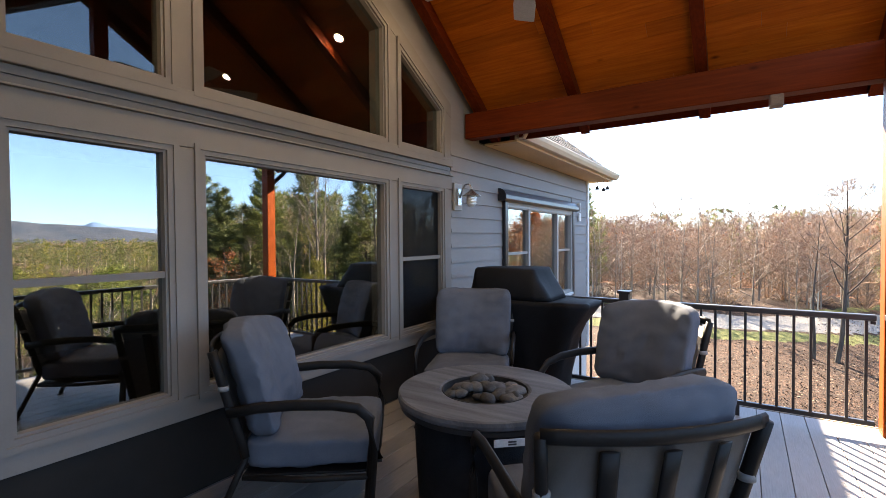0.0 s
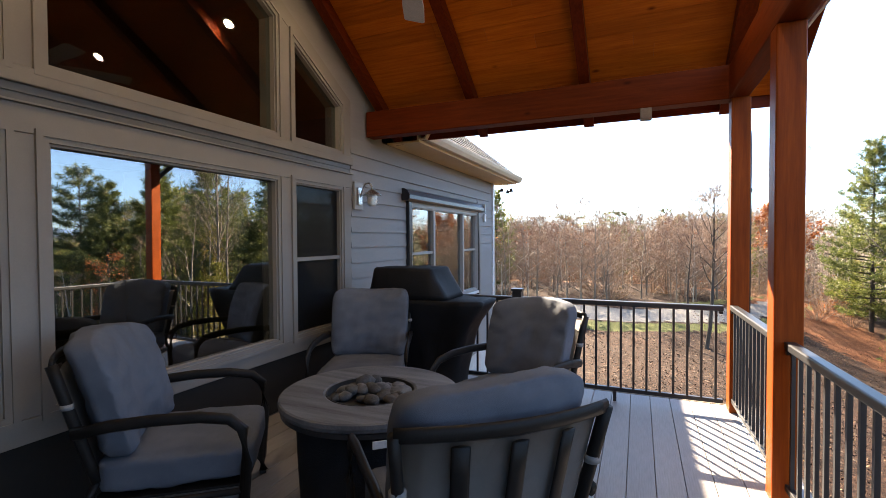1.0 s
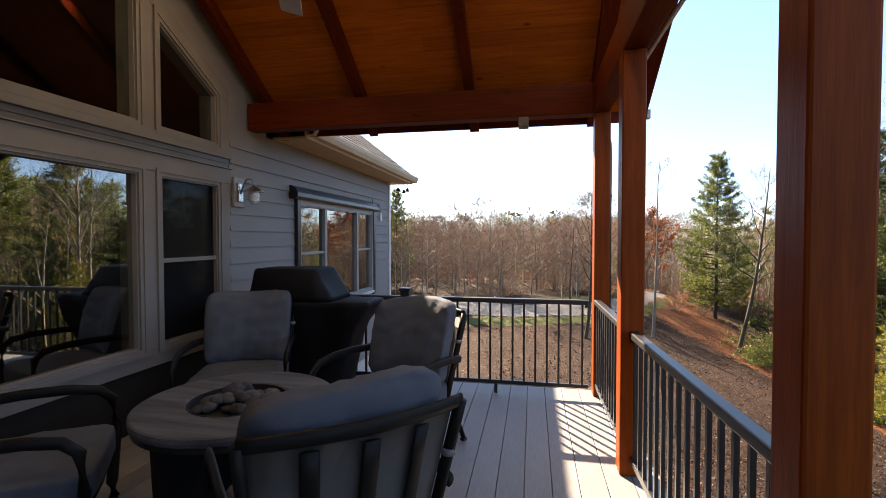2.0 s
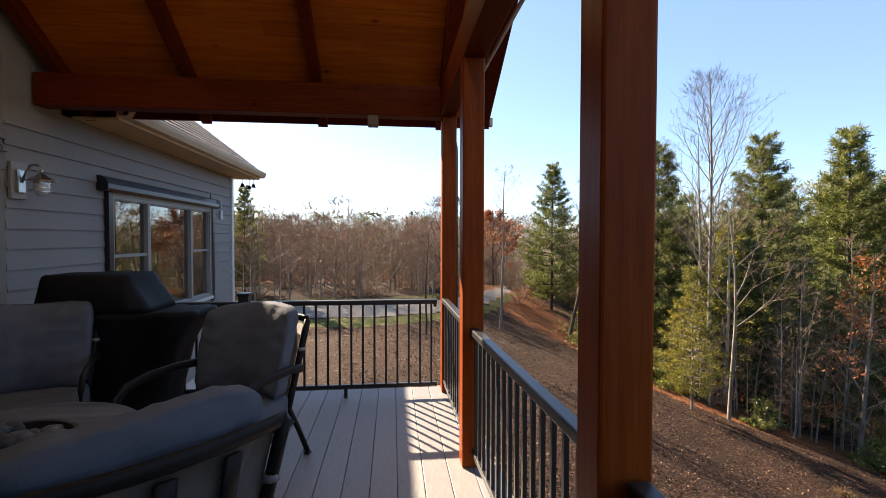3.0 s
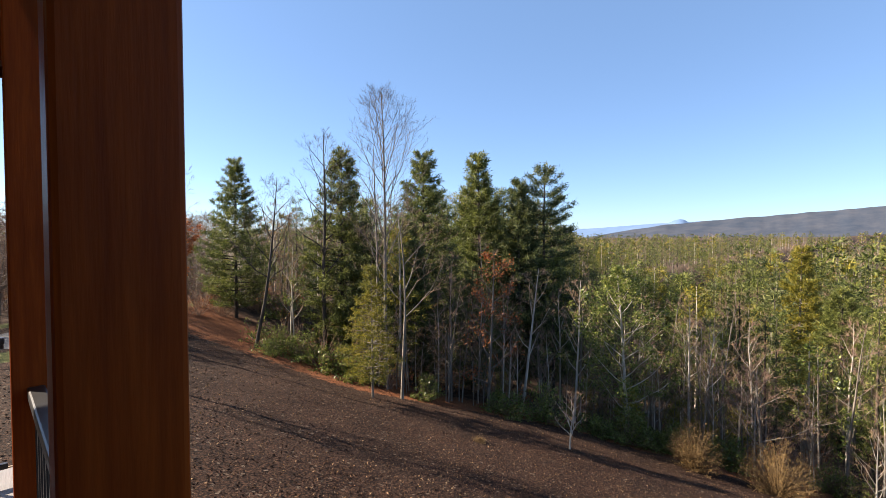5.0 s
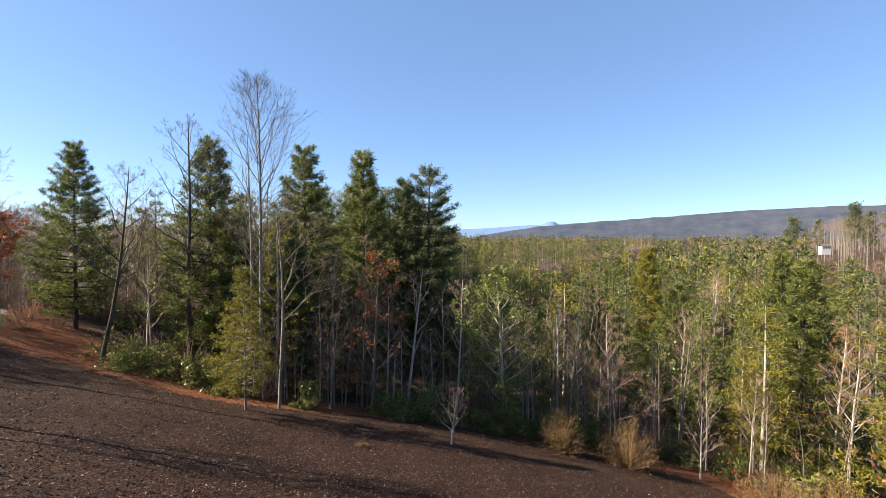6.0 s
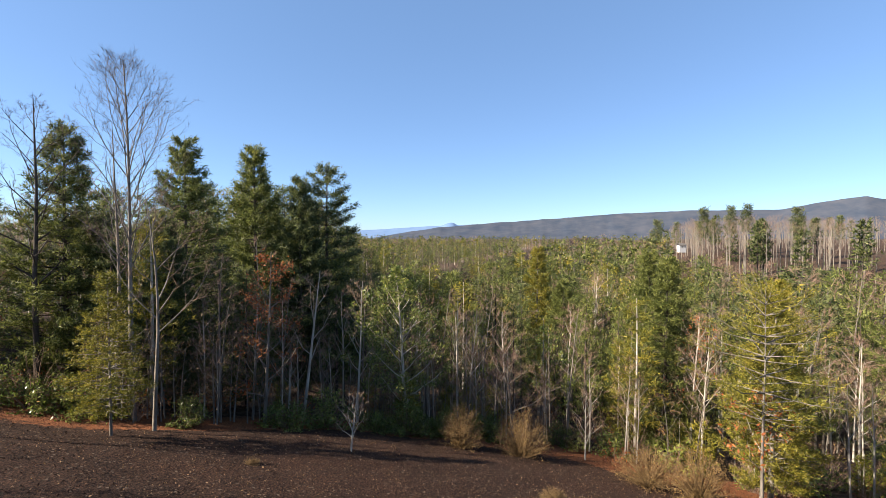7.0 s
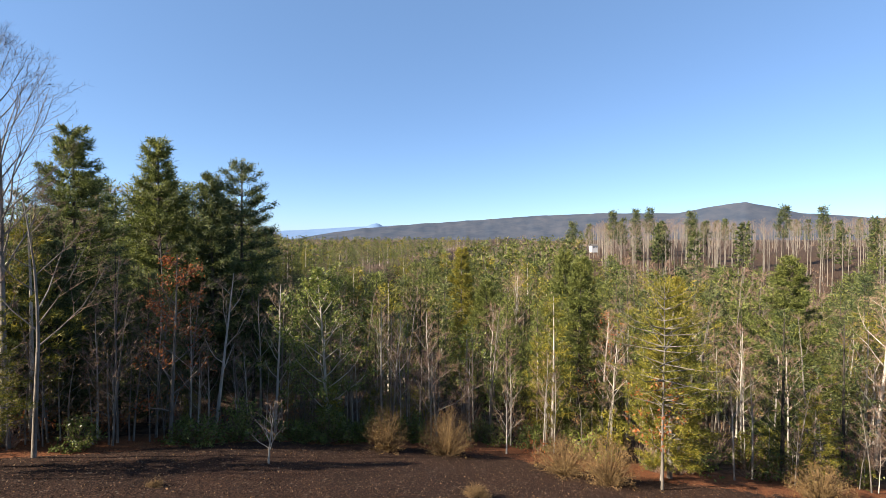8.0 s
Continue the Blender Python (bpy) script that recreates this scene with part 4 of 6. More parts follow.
def land_material():
    m, n, l, b = mat("yard ground")
    c = n.new("ShaderNodeTexCoord").outputs["Object"]
    at = n.new("ShaderNodeAttribute")
    at.attribute_name = "cover"
    sep = n.new("ShaderNodeSeparateColor")
    l.new(at.outputs["Color"], sep.inputs[0])
    big = noise_tex(n, l, c, 0.35, 5, 0.6)
    mid = noise_tex(n, l, c, 3.2, 5, 0.65)
    fine = noise_tex(n, l, c, 26.0, 4, 0.7)
    v = n.new("ShaderNodeTexVoronoi")
    v.inputs["Scale"].default_value = 22.0
    l.new(c, v.inputs["Vector"])
    mulch = ramp(n, l, fine, [(0.37, (0.004, 0.0020, 0.0013)), (0.50, (0.027, 0.0130, 0.0078)), (0.63, (0.104, 0.056, 0.034))])
    mulch = mix(n, l, 'MULTIPLY', 0.8, mulch, ramp(n, l, big, [(0.3, (0.65, 0.62, 0.62)), (0.7, (1.25, 1.15, 1.08))]))
    mulch = mix(n, l, 'MULTIPLY', 0.5, mulch, ramp(n, l, mid, [(0.3, (0.6, 0.58, 0.57)), (0.7, (1.3, 1.25, 1.2))]))
    chips = ramp(n, l, v.outputs["Color"], [(0.86, (0, 0, 0)), (0.90, (1, 1, 1))])
    mulch = mix(n, l, 'MIX', chips, mulch, (0.13, 0.095, 0.068))
    litter = ramp(n, l, fine, [(0.32, (0.050, 0.018, 0.008)), (0.52, (0.20, 0.070, 0.028)), (0.68, (0.40, 0.19, 0.085))])
    litter = mix(n, l, 'MULTIPLY', 0.6, litter, ramp(n, l, mid, [(0.3, (0.5, 0.45, 0.42)), (0.7, (1.25, 1.2, 1.15))]))
    grass = ramp(n, l, fine, [(0.3, (0.045, 0.052, 0.013)), (0.7, (0.13, 0.135, 0.042))])
    road = ramp(n, l, fine, [(0.3, (0.15, 0.135, 0.12)), (0.7, (0.26, 0.245, 0.225))])

    def cover(channel):
        s = n.new("ShaderNodeMath")
        s.operation = 'ADD'
        l.new(sep.outputs[channel], s.inputs[0])
        l.new(span(n, l, mid, -0.42, 0.42), s.inputs[1])
        return ramp(n, l, s.outputs[0], [(0.42, (0, 0, 0)), (0.58, (1, 1, 1))])
    # alpha turns litter dark brown: leaf mould, plus shade under trees put into colour
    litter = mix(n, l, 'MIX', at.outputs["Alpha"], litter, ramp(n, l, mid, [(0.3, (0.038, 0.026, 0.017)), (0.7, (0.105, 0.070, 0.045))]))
    col = mix(n, l, 'MIX', cover(0), mulch, litter)
    col = mix(n, l, 'MIX', cover(1), col, grass)
    col = mix(n, l, 'MIX', cover(2), col, road)
    l.new(col, b.inputs["Base Color"])
    b.inputs["Roughness"].default_value = 0.95
    b.inputs["Specular IOR Level"].default_value = 0.15
    bump(n, l, b, fine, 0.9, 0.05)
    return m


def heave(X, Y):
    """Small heaves of the soil over the slope."""
    R = np.hypot(X - 4.3, Y - 1.3)
    Z = 0.0
    for k, (f, h) in enumerate(((0.55, 0.05), (1.7, 0.025), (0.07, 0.5))):
        w = np.sin(X * f + 1.3 * k + 1.1 * np.sin(Y * f * 0.8)) * np.cos(Y * f * 1.2 + k)
        Z = Z + w * h * (ss(8, 60, R) if f < 0.1 else ss(1.5, 6, R))
    return Z


def land():
    """One sheet of ground from the house to the horizon."""
    nseg = 360
    rs = [0.0]
    r = 0.001
    while r < 34:
        rs.append(r)
        r += 0.34
    while r < 4600:
        rs.append(r)
        r *= 1.07
    rs = np.array(rs[1:])
    a = np.linspace(0, 2 * math.pi, nseg, endpoint=False)
    R, A = np.meshgrid(rs, a, indexing="ij")
    X, Y = 4.3 + R * np.cos(A), 1.3 + R * np.sin(A)
    Z = ground(X, Y)
    # small heaves of the soil
    Z = Z + heave(X, Y)
    V = np.stack([X, Y, Z], -1).reshape(-1, 3)
    nr = len(rs)
    i = np.arange(nr - 1)[:, None] * nseg
    j = np.arange(nseg)[None, :]
    F = np.stack([i + j, i + (j + 1) % nseg, i + nseg + (j + 1) % nseg, i + nseg + j], -1).reshape(-1, 4)
    F = F[:, ::-1]
    me = bpy.data.meshes.new("ground")
    me.from_pydata(V.tolist(), [], F[:, ::-1].tolist())
    x, y = V[:, 0], V[:, 1]
    d = x - edge_x(y)                                  # beyond the edge of the wood
    lit = ss(-3.0, 0.4, d) * (1 - 0.45 * ss(1.0, 3.5, d)) * 0.9
    lit = np.maximum(lit, ss(26, 31, y) * 0.85)
    bank = 1.3 * np.exp(-((x - 11.7) / 1.9) ** 2 - ((y - 25.2) / 2.0) ** 2)
    lit = np.maximum(lit, bank)
    rd = np.abs(y - road_y(x))
    road = (1 - ss(0.9, 1.4, rd)) * (1 - ss(12.0, 14.0, x))
    side = y - road_y(x)
    grs = np.maximum((1 - ss(0.35, 0.8, np.abs(side + 1.95))) * 0.95, (1 - ss(0.3, 1.2, np.abs(side - 2.4))) * 0.6) * (1 - ss(9, 13, x))
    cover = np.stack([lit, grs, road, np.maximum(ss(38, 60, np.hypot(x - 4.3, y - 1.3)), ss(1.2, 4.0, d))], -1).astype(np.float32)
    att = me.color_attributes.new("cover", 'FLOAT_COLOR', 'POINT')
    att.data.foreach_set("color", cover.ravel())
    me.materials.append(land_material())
    me.shade_smooth()
    me.update()
    return tagged(new("ground", me), "sloping dark mulch yard with leaf litter, a grass strip and a gravel drive", "ground", kind="structure")


land()

# distant mountains: the blue of far haze is put into their base colours
def mountains(name, dist, prof, hazy_lo, hazy_hi, label, rough_amp):
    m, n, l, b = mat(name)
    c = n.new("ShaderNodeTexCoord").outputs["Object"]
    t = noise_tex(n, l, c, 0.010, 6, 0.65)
    l.new(ramp(n, l, t, [(0.35, hazy_lo), (0.68, hazy_hi)]), b.inputs["Base Color"])
    b.inputs["Roughness"].default_value = 1.0
    b.inputs["Specular IOR Level"].default_value = 0.0
    az = np.arange(60, -130.1, -0.25)
    pa, pe = [p[0] for p in prof][::-1], [p[1] for p in prof][::-1]
    el = np.interp(az, pa, pe)
    wob = np.array([noise.fractal(Vector((q * 0.55, dist * 0.01, 0)), 0.9, 2.1, 5) for q in az])
    el = el + wob * rough_amp
    rows = []
    for k in range(9):
        f = k / 8
        d = dist - 700 * (1 - f)
        ridge = np.array([noise.fractal(Vector((q * 0.45, f * 1.6, dist)), 0.9, 2.1, 4) for q in az])
        h = (1.57 + el * dist) * (f ** 1.25) - 60 * (1 - f) + ridge * 7 * f * (1 - f) * 4
        rows.append(np.stack([4.3 + d * np.cos(np.radians(az)), 1.3 + d * np.sin(np.radians(az)), h], -1))
    V = np.concatenate(rows)
    k = len(az)
    F = [(r * k + i, r * k + i + 1, (r + 1) * k + i + 1, (r + 1) * k + i) for r in range(8) for i in range(k - 1)]
    me = bpy.data.meshes.new(name)
    me.from_pydata(V.tolist(), [], F)
    me.materials.append(m)
    me.shade_smooth()
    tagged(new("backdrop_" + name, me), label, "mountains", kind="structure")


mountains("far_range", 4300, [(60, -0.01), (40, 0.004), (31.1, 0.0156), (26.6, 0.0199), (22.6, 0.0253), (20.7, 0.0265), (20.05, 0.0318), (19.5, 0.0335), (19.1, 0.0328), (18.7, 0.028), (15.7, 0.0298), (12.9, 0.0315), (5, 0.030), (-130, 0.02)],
          (0.11, 0.18, 0.30), (0.14, 0.21, 0.33), "far mountain range with a small knob, pale blue haze in its colour", 0.0006)
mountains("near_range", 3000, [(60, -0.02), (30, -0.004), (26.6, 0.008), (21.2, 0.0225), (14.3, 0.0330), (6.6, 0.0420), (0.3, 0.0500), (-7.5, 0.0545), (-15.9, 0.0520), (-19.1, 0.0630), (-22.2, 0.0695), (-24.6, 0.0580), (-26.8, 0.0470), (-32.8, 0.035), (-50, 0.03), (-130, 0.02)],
          (0.042, 0.055, 0.078), (0.072, 0.078, 0.095), "wooded mountain ridge with blue-grey haze in its colour", 0.0010)

# ---------- plants ----------
M_BARK_D = bark("dark bark", (0.035, 0.028, 0.022), (0.10, 0.085, 0.07))
M_BARK_G = bark("grey bark", (0.11, 0.095, 0.078), (0.28, 0.245, 0.205))
M_BARK_W = bark("pale bark", (0.32, 0.28, 0.23), (0.62, 0.56, 0.47))
M_TWIG = surface("twigs", (0.135, 0.088, 0.064), (0.30, 0.205, 0.150), 0.9, 3.0, 30, relief=0.1, spec=0.1)
M_TWIG_D = surface("dark twigs", (0.07, 0.055, 0.047), (0.16, 0.13, 0.11), 0.9, 3.0, 30, relief=0.1, spec=0.1)
M_BUSH = surface("golden brown twigs", (0.10, 0.062, 0.030), (0.22, 0.145, 0.072), 0.9, 3.0, 30, relief=0.1, spec=0.1)
M_TWIG_T = surface("tan twigs", (0.20, 0.130, 0.088), (0.42, 0.285, 0.195), 0.9, 3.0, 30, relief=0.1, spec=0.1)
M_TWIG_R = surface("reddish twigs", (0.145, 0.092, 0.066), (0.29, 0.190, 0.135), 0.9, 3.0, 30, relief=0.1, spec=0.1)
M_PINE = leafy("pine needles", [(0.0, (0.040, 0.058, 0.012)), (0.5, (0.118, 0.142, 0.034)), (1.0, (0.29, 0.305, 0.09))])
M_PINE_D = leafy("dark pine needles", [(0.0, (0.030, 0.048, 0.018)), (0.5, (0.085, 0.110, 0.040)), (1.0, (0.22, 0.235, 0.09))])
M_PINE_Y = leafy("yellow-green needles", [(0.0, (0.085, 0.092, 0.012)), (0.5, (0.195, 0.185, 0.026)), (1.0, (0.40, 0.33, 0.06))])
M_HOLLY = leafy("evergreen leaves", [(0.0, (0.05, 0.08, 0.013)), (0.5, (0.15, 0.19, 0.042)), (1.0, (0.33, 0.35, 0.10))], 0.35)
M_RUST = leafy("rust leaves", [(0.0, (0.24, 0.06, 0.018)), (0.5, (0.38, 0.12, 0.04)), (1.0, (0.50, 0.21, 0.08))])
M_TAN = leafy("tan leaves", [(0.0, (0.15, 0.083, 0.030)), (0.5, (0.25, 0.148, 0.055)), (1.0, (0.37, 0.24, 0.10))])
M_CHIP = leafy("bark chips", [(0.0, (0.014, 0.0072, 0.0042)), (0.7, (0.072, 0.037, 0.022)), (1.0, (0.30, 0.195, 0.125))], 0.9, 0.6, 0.02)


class Plant:
    """Collects triangles of a plant: bark first, then twigs, then leaves, each with a material slot."""
    def __init__(self, seed):
        self.r = np.random.RandomState(seed)
        self.V, self.T, self.K, self.n = [], [], [], 0

    def add(self, v, t, k):
        self.V.append(v)
        self.T.append(t + self.n)
        self.K.append(np.full(len(t), k))
        self.n += len(v)

    def tube(self, pts, radii, sides, k):
        pts = np.asarray(pts, float)
        m = len(pts)
        d = np.gradient(pts, axis=0)
        d /= np.linalg.norm(d, axis=1)[:, None] + 1e-9
        ref = np.where(np.abs(d[:, 2:3]) > 0.9, [[1.0, 0, 0]], [[0, 0, 1.0]])
        s = np.cross(d, ref)
        s /= np.linalg.norm(s, axis=1)[:, None] + 1e-9
        w = np.cross(s, d)
        a = np.arange(sides) * 2 * math.pi / sides
        ring = pts[:, None] + (s[:, None] * np.cos(a)[None, :, None] + w[:, None] * np.sin(a)[None, :, None]) * np.asarray(radii)[:, None, None]
        v = ring.reshape(-1, 3)
        i = np.arange(m - 1)[:, None] * sides
        j = np.arange(sides)[None]
        q = np.stack([i + j, i + (j + 1) % sides, i + sides + (j + 1) % sides, i + sides + j], -1).reshape(-1, 4)
        self.add(v, np.concatenate([q[:, [0, 1, 2]], q[:, [0, 2, 3]]]), k)

    def blades(self, c, d, length, width, k, spread=0.8):
        """Thin triangles from points c in about the directions d."""
        c, d = np.asarray(c, float), np.asarray(d, float)
        m = len(c)
        v = d + self.r.normal(0, spread, (m, 3))
        v /= np.linalg.norm(v, axis=1)[:, None] + 1e-9
        s = np.cross(v, self.r.normal(0, 1, (m, 3)))
        s /= np.linalg.norm(s, axis=1)[:, None] + 1e-9
        ln = length * self.r.uniform(0.6, 1.2, (m, 1))
        p = np.stack([c - s * width / 2, c + s * width / 2, c + v * ln], 1).reshape(-1, 3)
        self.add(p, np.arange(3 * m).reshape(-1, 3), k)

    def leaves(self, c, size, k):
        """Small four-sided leaves lying at random."""
        c = np.asarray(c, float)
        m = len(c)
        u = self.r.normal(0, 1, (m, 3))
        u /= np.linalg.norm(u, axis=1)[:, None]
        w = np.cross(u, self.r.normal(0, 1, (m, 3)))
        w /= np.linalg.norm(w, axis=1)[:, None]
        s = size * self.r.uniform(0.6, 1.2, (m, 1))
        p = np.stack([c - u * s, c + w * s * 0.45, c + u * s, c - w * s * 0.45], 1).reshape(-1, 3)
        b = np.arange(m)[:, None] * 4
        self.add(p, np.concatenate([b + [[0, 1, 2]], b + [[0, 2, 3]]]), k)

    def arrays(self):
        return np.concatenate(self.V), np.concatenate(self.T), np.concatenate(self.K)

    def mesh(self, name, mats, slots=None):
        mats = (*mats, mats[0])
        v, t, k = self.arrays()
        if slots is not None:
            keep = np.isin(k, slots)
            t, k = t[keep], k[keep]
            used = np.unique(t)
            remap = np.full(len(v), -1)
            remap[used] = np.arange(len(used))
            v, t = v[used], remap[t]
        return array_mesh(name, v, t, k, mats)


def array_mesh(name, v, t, k, mats):
    me = bpy.data.meshes.new(name)
    me.vertices.add(len(v))
    me.vertices.foreach_set("co", np.ascontiguousarray(v, np.float32).ravel())
    me.loops.add(len(t) * 3)
    me.loops.foreach_set("vertex_index", np.ascontiguousarray(t, np.int32).ravel())
    me.polygons.add(len(t))
    me.polygons.foreach_set("loop_start", np.arange(len(t), dtype=np.int32) * 3)
    for m in mats:
        me.materials.append(m)
    me.polygons.foreach_set("material_index", np.ascontiguousarray(k, np.int32))
    me.update(calc_edges=True)
    return me


def pine(h, w, seed, levels=26, per=5, tufts=9, blades=9, blen=0.17, bw=0.022, bare=0.18, shape=0.75, rise=0.25, sides=6, branch_sides=3, stem_w=0.0125, clump=0.06):
    """A pine: straight stem, whorls of limbs, tufts of needles on the outer part of each."""
    p = Plant(seed)
    r = p.r
    zs = np.linspace(0, h, 9)
    bend = np.cumsum(r.normal(0, 0.012 * h / 8, (9, 2)), 0)
    stem = np.column_stack([bend - bend[0], zs])
    rad = stem_w * h * (1 - 0.93 * zs / h) + 0.006
    p.tube(stem, rad, sides, 0)
    cs, ds = [], []
    for lv in range(levels):
        f = bare + (1 - bare) * (lv + r.uniform(-0.3, 0.3)) / levels
        f = min(max(f, bare * 0.8), 0.985)
        z = f * h
        base = np.array([np.interp(z, zs, stem[:, 0]), np.interp(z, zs, stem[:, 1]), z])
        g = (f - bare) / (1 - bare)
        prof = ((1 - g) ** shape) * min(1, 0.55 + g * 2.2)
        for b in range(per if g < 0.85 else min(per, 5)):
            a = 2 * math.pi * (b / per + r.uniform(-0.12, 0.12)) + lv * 2.4
            L = 0.5 * w * prof * r.uniform(0.6, 1.12) + 0.025 * h
            up = rise * r.uniform(0.2, 1.4) + 0.9 * g ** 3
            d0 = np.array([math.cos(a), math.sin(a), up * 0.5])
            d1 = np.array([math.cos(a), math.sin(a), up * 1.3])
            q0 = base
            q1 = q0 + d0 * L * 0.55
            q2 = q1 + d1 * L * 0.45
            if branch_sides:
                p.tube([q0, q1, q2], [0.010 + 0.010 * L, 0.007 + 0.004 * L, 0.003], branch_sides, 3)
            n = max(min(3, tufts), int(tufts * (0.5 + L / (0.5 * w))))
            t = np.sort(r.uniform(0.28, 1.0, n))
            c = np.where(t[:, None] < 0.55, q0 + (q1 - q0) * (t / 0.55)[:, None], q1 + (q2 - q1) * ((t - 0.55) / 0.45)[:, None])
            side = np.array([-math.sin(a), math.cos(a), 0])
            c = c + side * (r.uniform(-1, 1, (n, 1)) * L * 0.30 * (1.15 - t[:, None])) + np.array([0, 0, 1]) * r.uniform(-0.02, 0.07, (n, 1)) * L
            cs.append(c)
            ds.append(np.tile(np.array([math.cos(a), math.sin(a), 0.7]), (n, 1)))
    c, d = np.concatenate(cs), np.concatenate(ds)
    p.blades(np.repeat(c, blades, 0) + r.normal(0, clump, (len(c) * blades, 3)), np.repeat(d, blades, 0) * 0.6, blen, bw, 2, 0.75)
    return p


def bare_tree(h, w, seed, first=0.3, kids=(16, 6, 4), ascend=0.9, thick=0.013, lean=(0, 0), twig=0.16, twigs=4, fork=0.0, leaf=0, leaf_size=0.04, wob=0.03, tw=0.006, sides=(7, 5, 3, 3), segs=(7, 4, 3, 2)):
    """A leafless tree: tapering stem, limbs, branches and fine twigs; leaf adds clinging leaves (slot 2)."""
    p = Plant(seed)
    r = p.r
    tips, tdirs = [], []

    def limb(q, d, L, rad, level, up):
        nseg = segs[min(level, 3)]
        pts, cur, dd = [q], q, d
        for s in range(nseg):
            dd = dd + r.normal(0, (wob, 0.12, 0.17, 0.2)[min(level, 3)], 3) + np.array([0, 0, up * (0.05, 0.16, 0.10, 0.08)[min(level, 3)]])
            dd = dd / np.linalg.norm(dd)
            cur = cur + dd * L / nseg
            pts.append(cur)
        pts = np.array(pts)
        rr = rad * np.linspace(1, 0.07 if level == 0 else 0.22, nseg + 1) ** (0.8 if level == 0 else 1.0)
        p.tube(pts, rr, sides[min(level, 3)], (0, 3, 1, 1)[min(level, 3)])
        if level >= len(kids):
            tips.append(pts[1:])
            tdirs.append(np.tile(dd, (len(pts) - 1, 1)))
            return
        n = max(1, int(kids[level] * r.uniform(0.8, 1.2)))
        lo = first if level == 0 else 0.25
        for k in range(n):
            f = lo + (0.96 - lo) * (k + r.uniform(0, 0.9)) / n
            s = f * nseg
            i = min(int(s), nseg - 1)
            qq = pts[i] + (pts[i + 1] - pts[i]) * (s - i)
            a = k * 2.4 + r.uniform(-0.5, 0.5)
            side = np.array([math.cos(a), math.sin(a), 0.0])
            if level > 0:
                side = side - d * (side @ d) * 0.8
                side[2] += 0.15 * ascend
            dn = side + (np.array([0, 0, 1.0]) if level == 0 else d) * ascend * r.uniform(0.7, 1.2)
            dn /= np.linalg.norm(dn)
            if level == 0:
                g = (f - first) / (1 - first)
                LL = w * 0.62 * (0.35 + math.sin(math.pi * min(1, 0.25 + g * 0.75)) * 0.75) * r.uniform(0.75, 1.15)
                LL = max(0.13 * w, min(LL, (1.0 - f) * h * 0.75 + 0.06 * w))
            else:
                LL = L * (1 - f * 0.45) * r.uniform(0.35, 0.6)
            rn = rr[i] * (0.45 if level == 0 else 0.55)
            limb(qq, dn, LL, max(rn, 0.003), level + 1, up)
    d0 = np.array([lean[0], lean[1], 1.0])
    limb(np.zeros(3), d0 / np.linalg.norm(d0), h, thick * h, 0, 1.0)
    if tips:
        c, d = np.concatenate(tips), np.concatenate(tdirs)
        p.blades(np.repeat(c, twigs, 0), np.repeat(d, twigs, 0) + [0, 0, 0.25], twig, tw, 1, 0.55)
        if leaf:
            pick = r.randint(0, len(c), leaf)
            p.leaves(c[pick] + r.normal(0, 0.10, (leaf, 3)), leaf_size, 2)
    return p


def leafy_tree(h, w, seed, leaf=4200, size=0.055, first=0.15, kids=(18, 5, 3), ascend=0.6):
    return bare_tree(h, w, seed, first, kids, ascend, 0.011, twig=0.1, twigs=2, leaf=leaf, leaf_size=size)


def shrub(w, h, seed, stems=150, leaf=900, size=0.03, droop=0.5):
    """A twiggy bush: arching stems from the base with small leaves."""
    p = Plant(seed)
    r = p.r
    cs = []
    for k in range(stems):
        a = r.uniform(0, 6.283)
        if k % 3:
            out = math.sqrt(r.uniform(0.02, 1.0)) * 0.5 * w
            top = h * math.sqrt(1.04 - 0.95 * (out / (0.5 * w)) ** 2) * r.uniform(0.75, 1.06)
        else:                                          # low stems that fill the skirt of the bush
            out = r.uniform(0.72, 1.02) * 0.5 * w
            top = h * r.uniform(0.06, 0.62) * (1.3 - out / w)
        pts = []
        for s in range(5):
            f = s / 4
            pts.append([math.cos(a) * out * f ** 0.6 + r.normal(0, 0.03), math.sin(a) * out * f ** 0.6 + r.normal(0, 0.03), top * math.sin(f * 1.57 * (1 + droop * 0.1))])
        pts = np.array(pts)
        p.tube(pts[::2], np.linspace(0.009, 0.003, 3), 3, 1)
        cs.append(pts[1:])
    c = np.concatenate(cs)
    p.blades(np.repeat(c, 4, 0), np.tile([0, 0, 0.3], (len(c) * 4, 1)), 0.13, 0.006, 1, 0.9)
    pick = r.randint(0, len(c), leaf)
    p.leaves(c[pick] + r.normal(0, 0.07, (leaf, 3)), size, 2)
    return p


def plant_thing(name, plant, mats, label, category, x, y, size=1.0, turn=0.0, group="", sink=0.06, cache={}):
    """Stem and crown of a plant as two meshes under one thing."""
    key = (id(plant), mats)
    if key not in cache:
        cache[key] = (plant.mesh("stem", mats, [0]), plant.mesh("crown", mats, [1, 2, 3]), plant)
    stem, crown, _ = cache[key]
    t = thing(name, label, category, Matrix.Translation((x, y, gz(x, y) - sink)) @ Matrix.Rotation(turn, 4, 'Z') @ Matrix.Scale(size, 4), group)
    for nm, me in (("trunk", stem), ("crown", crown)):
        if len(me.polygons):
            o = new(nm, me)
            o.parent = t
    return t


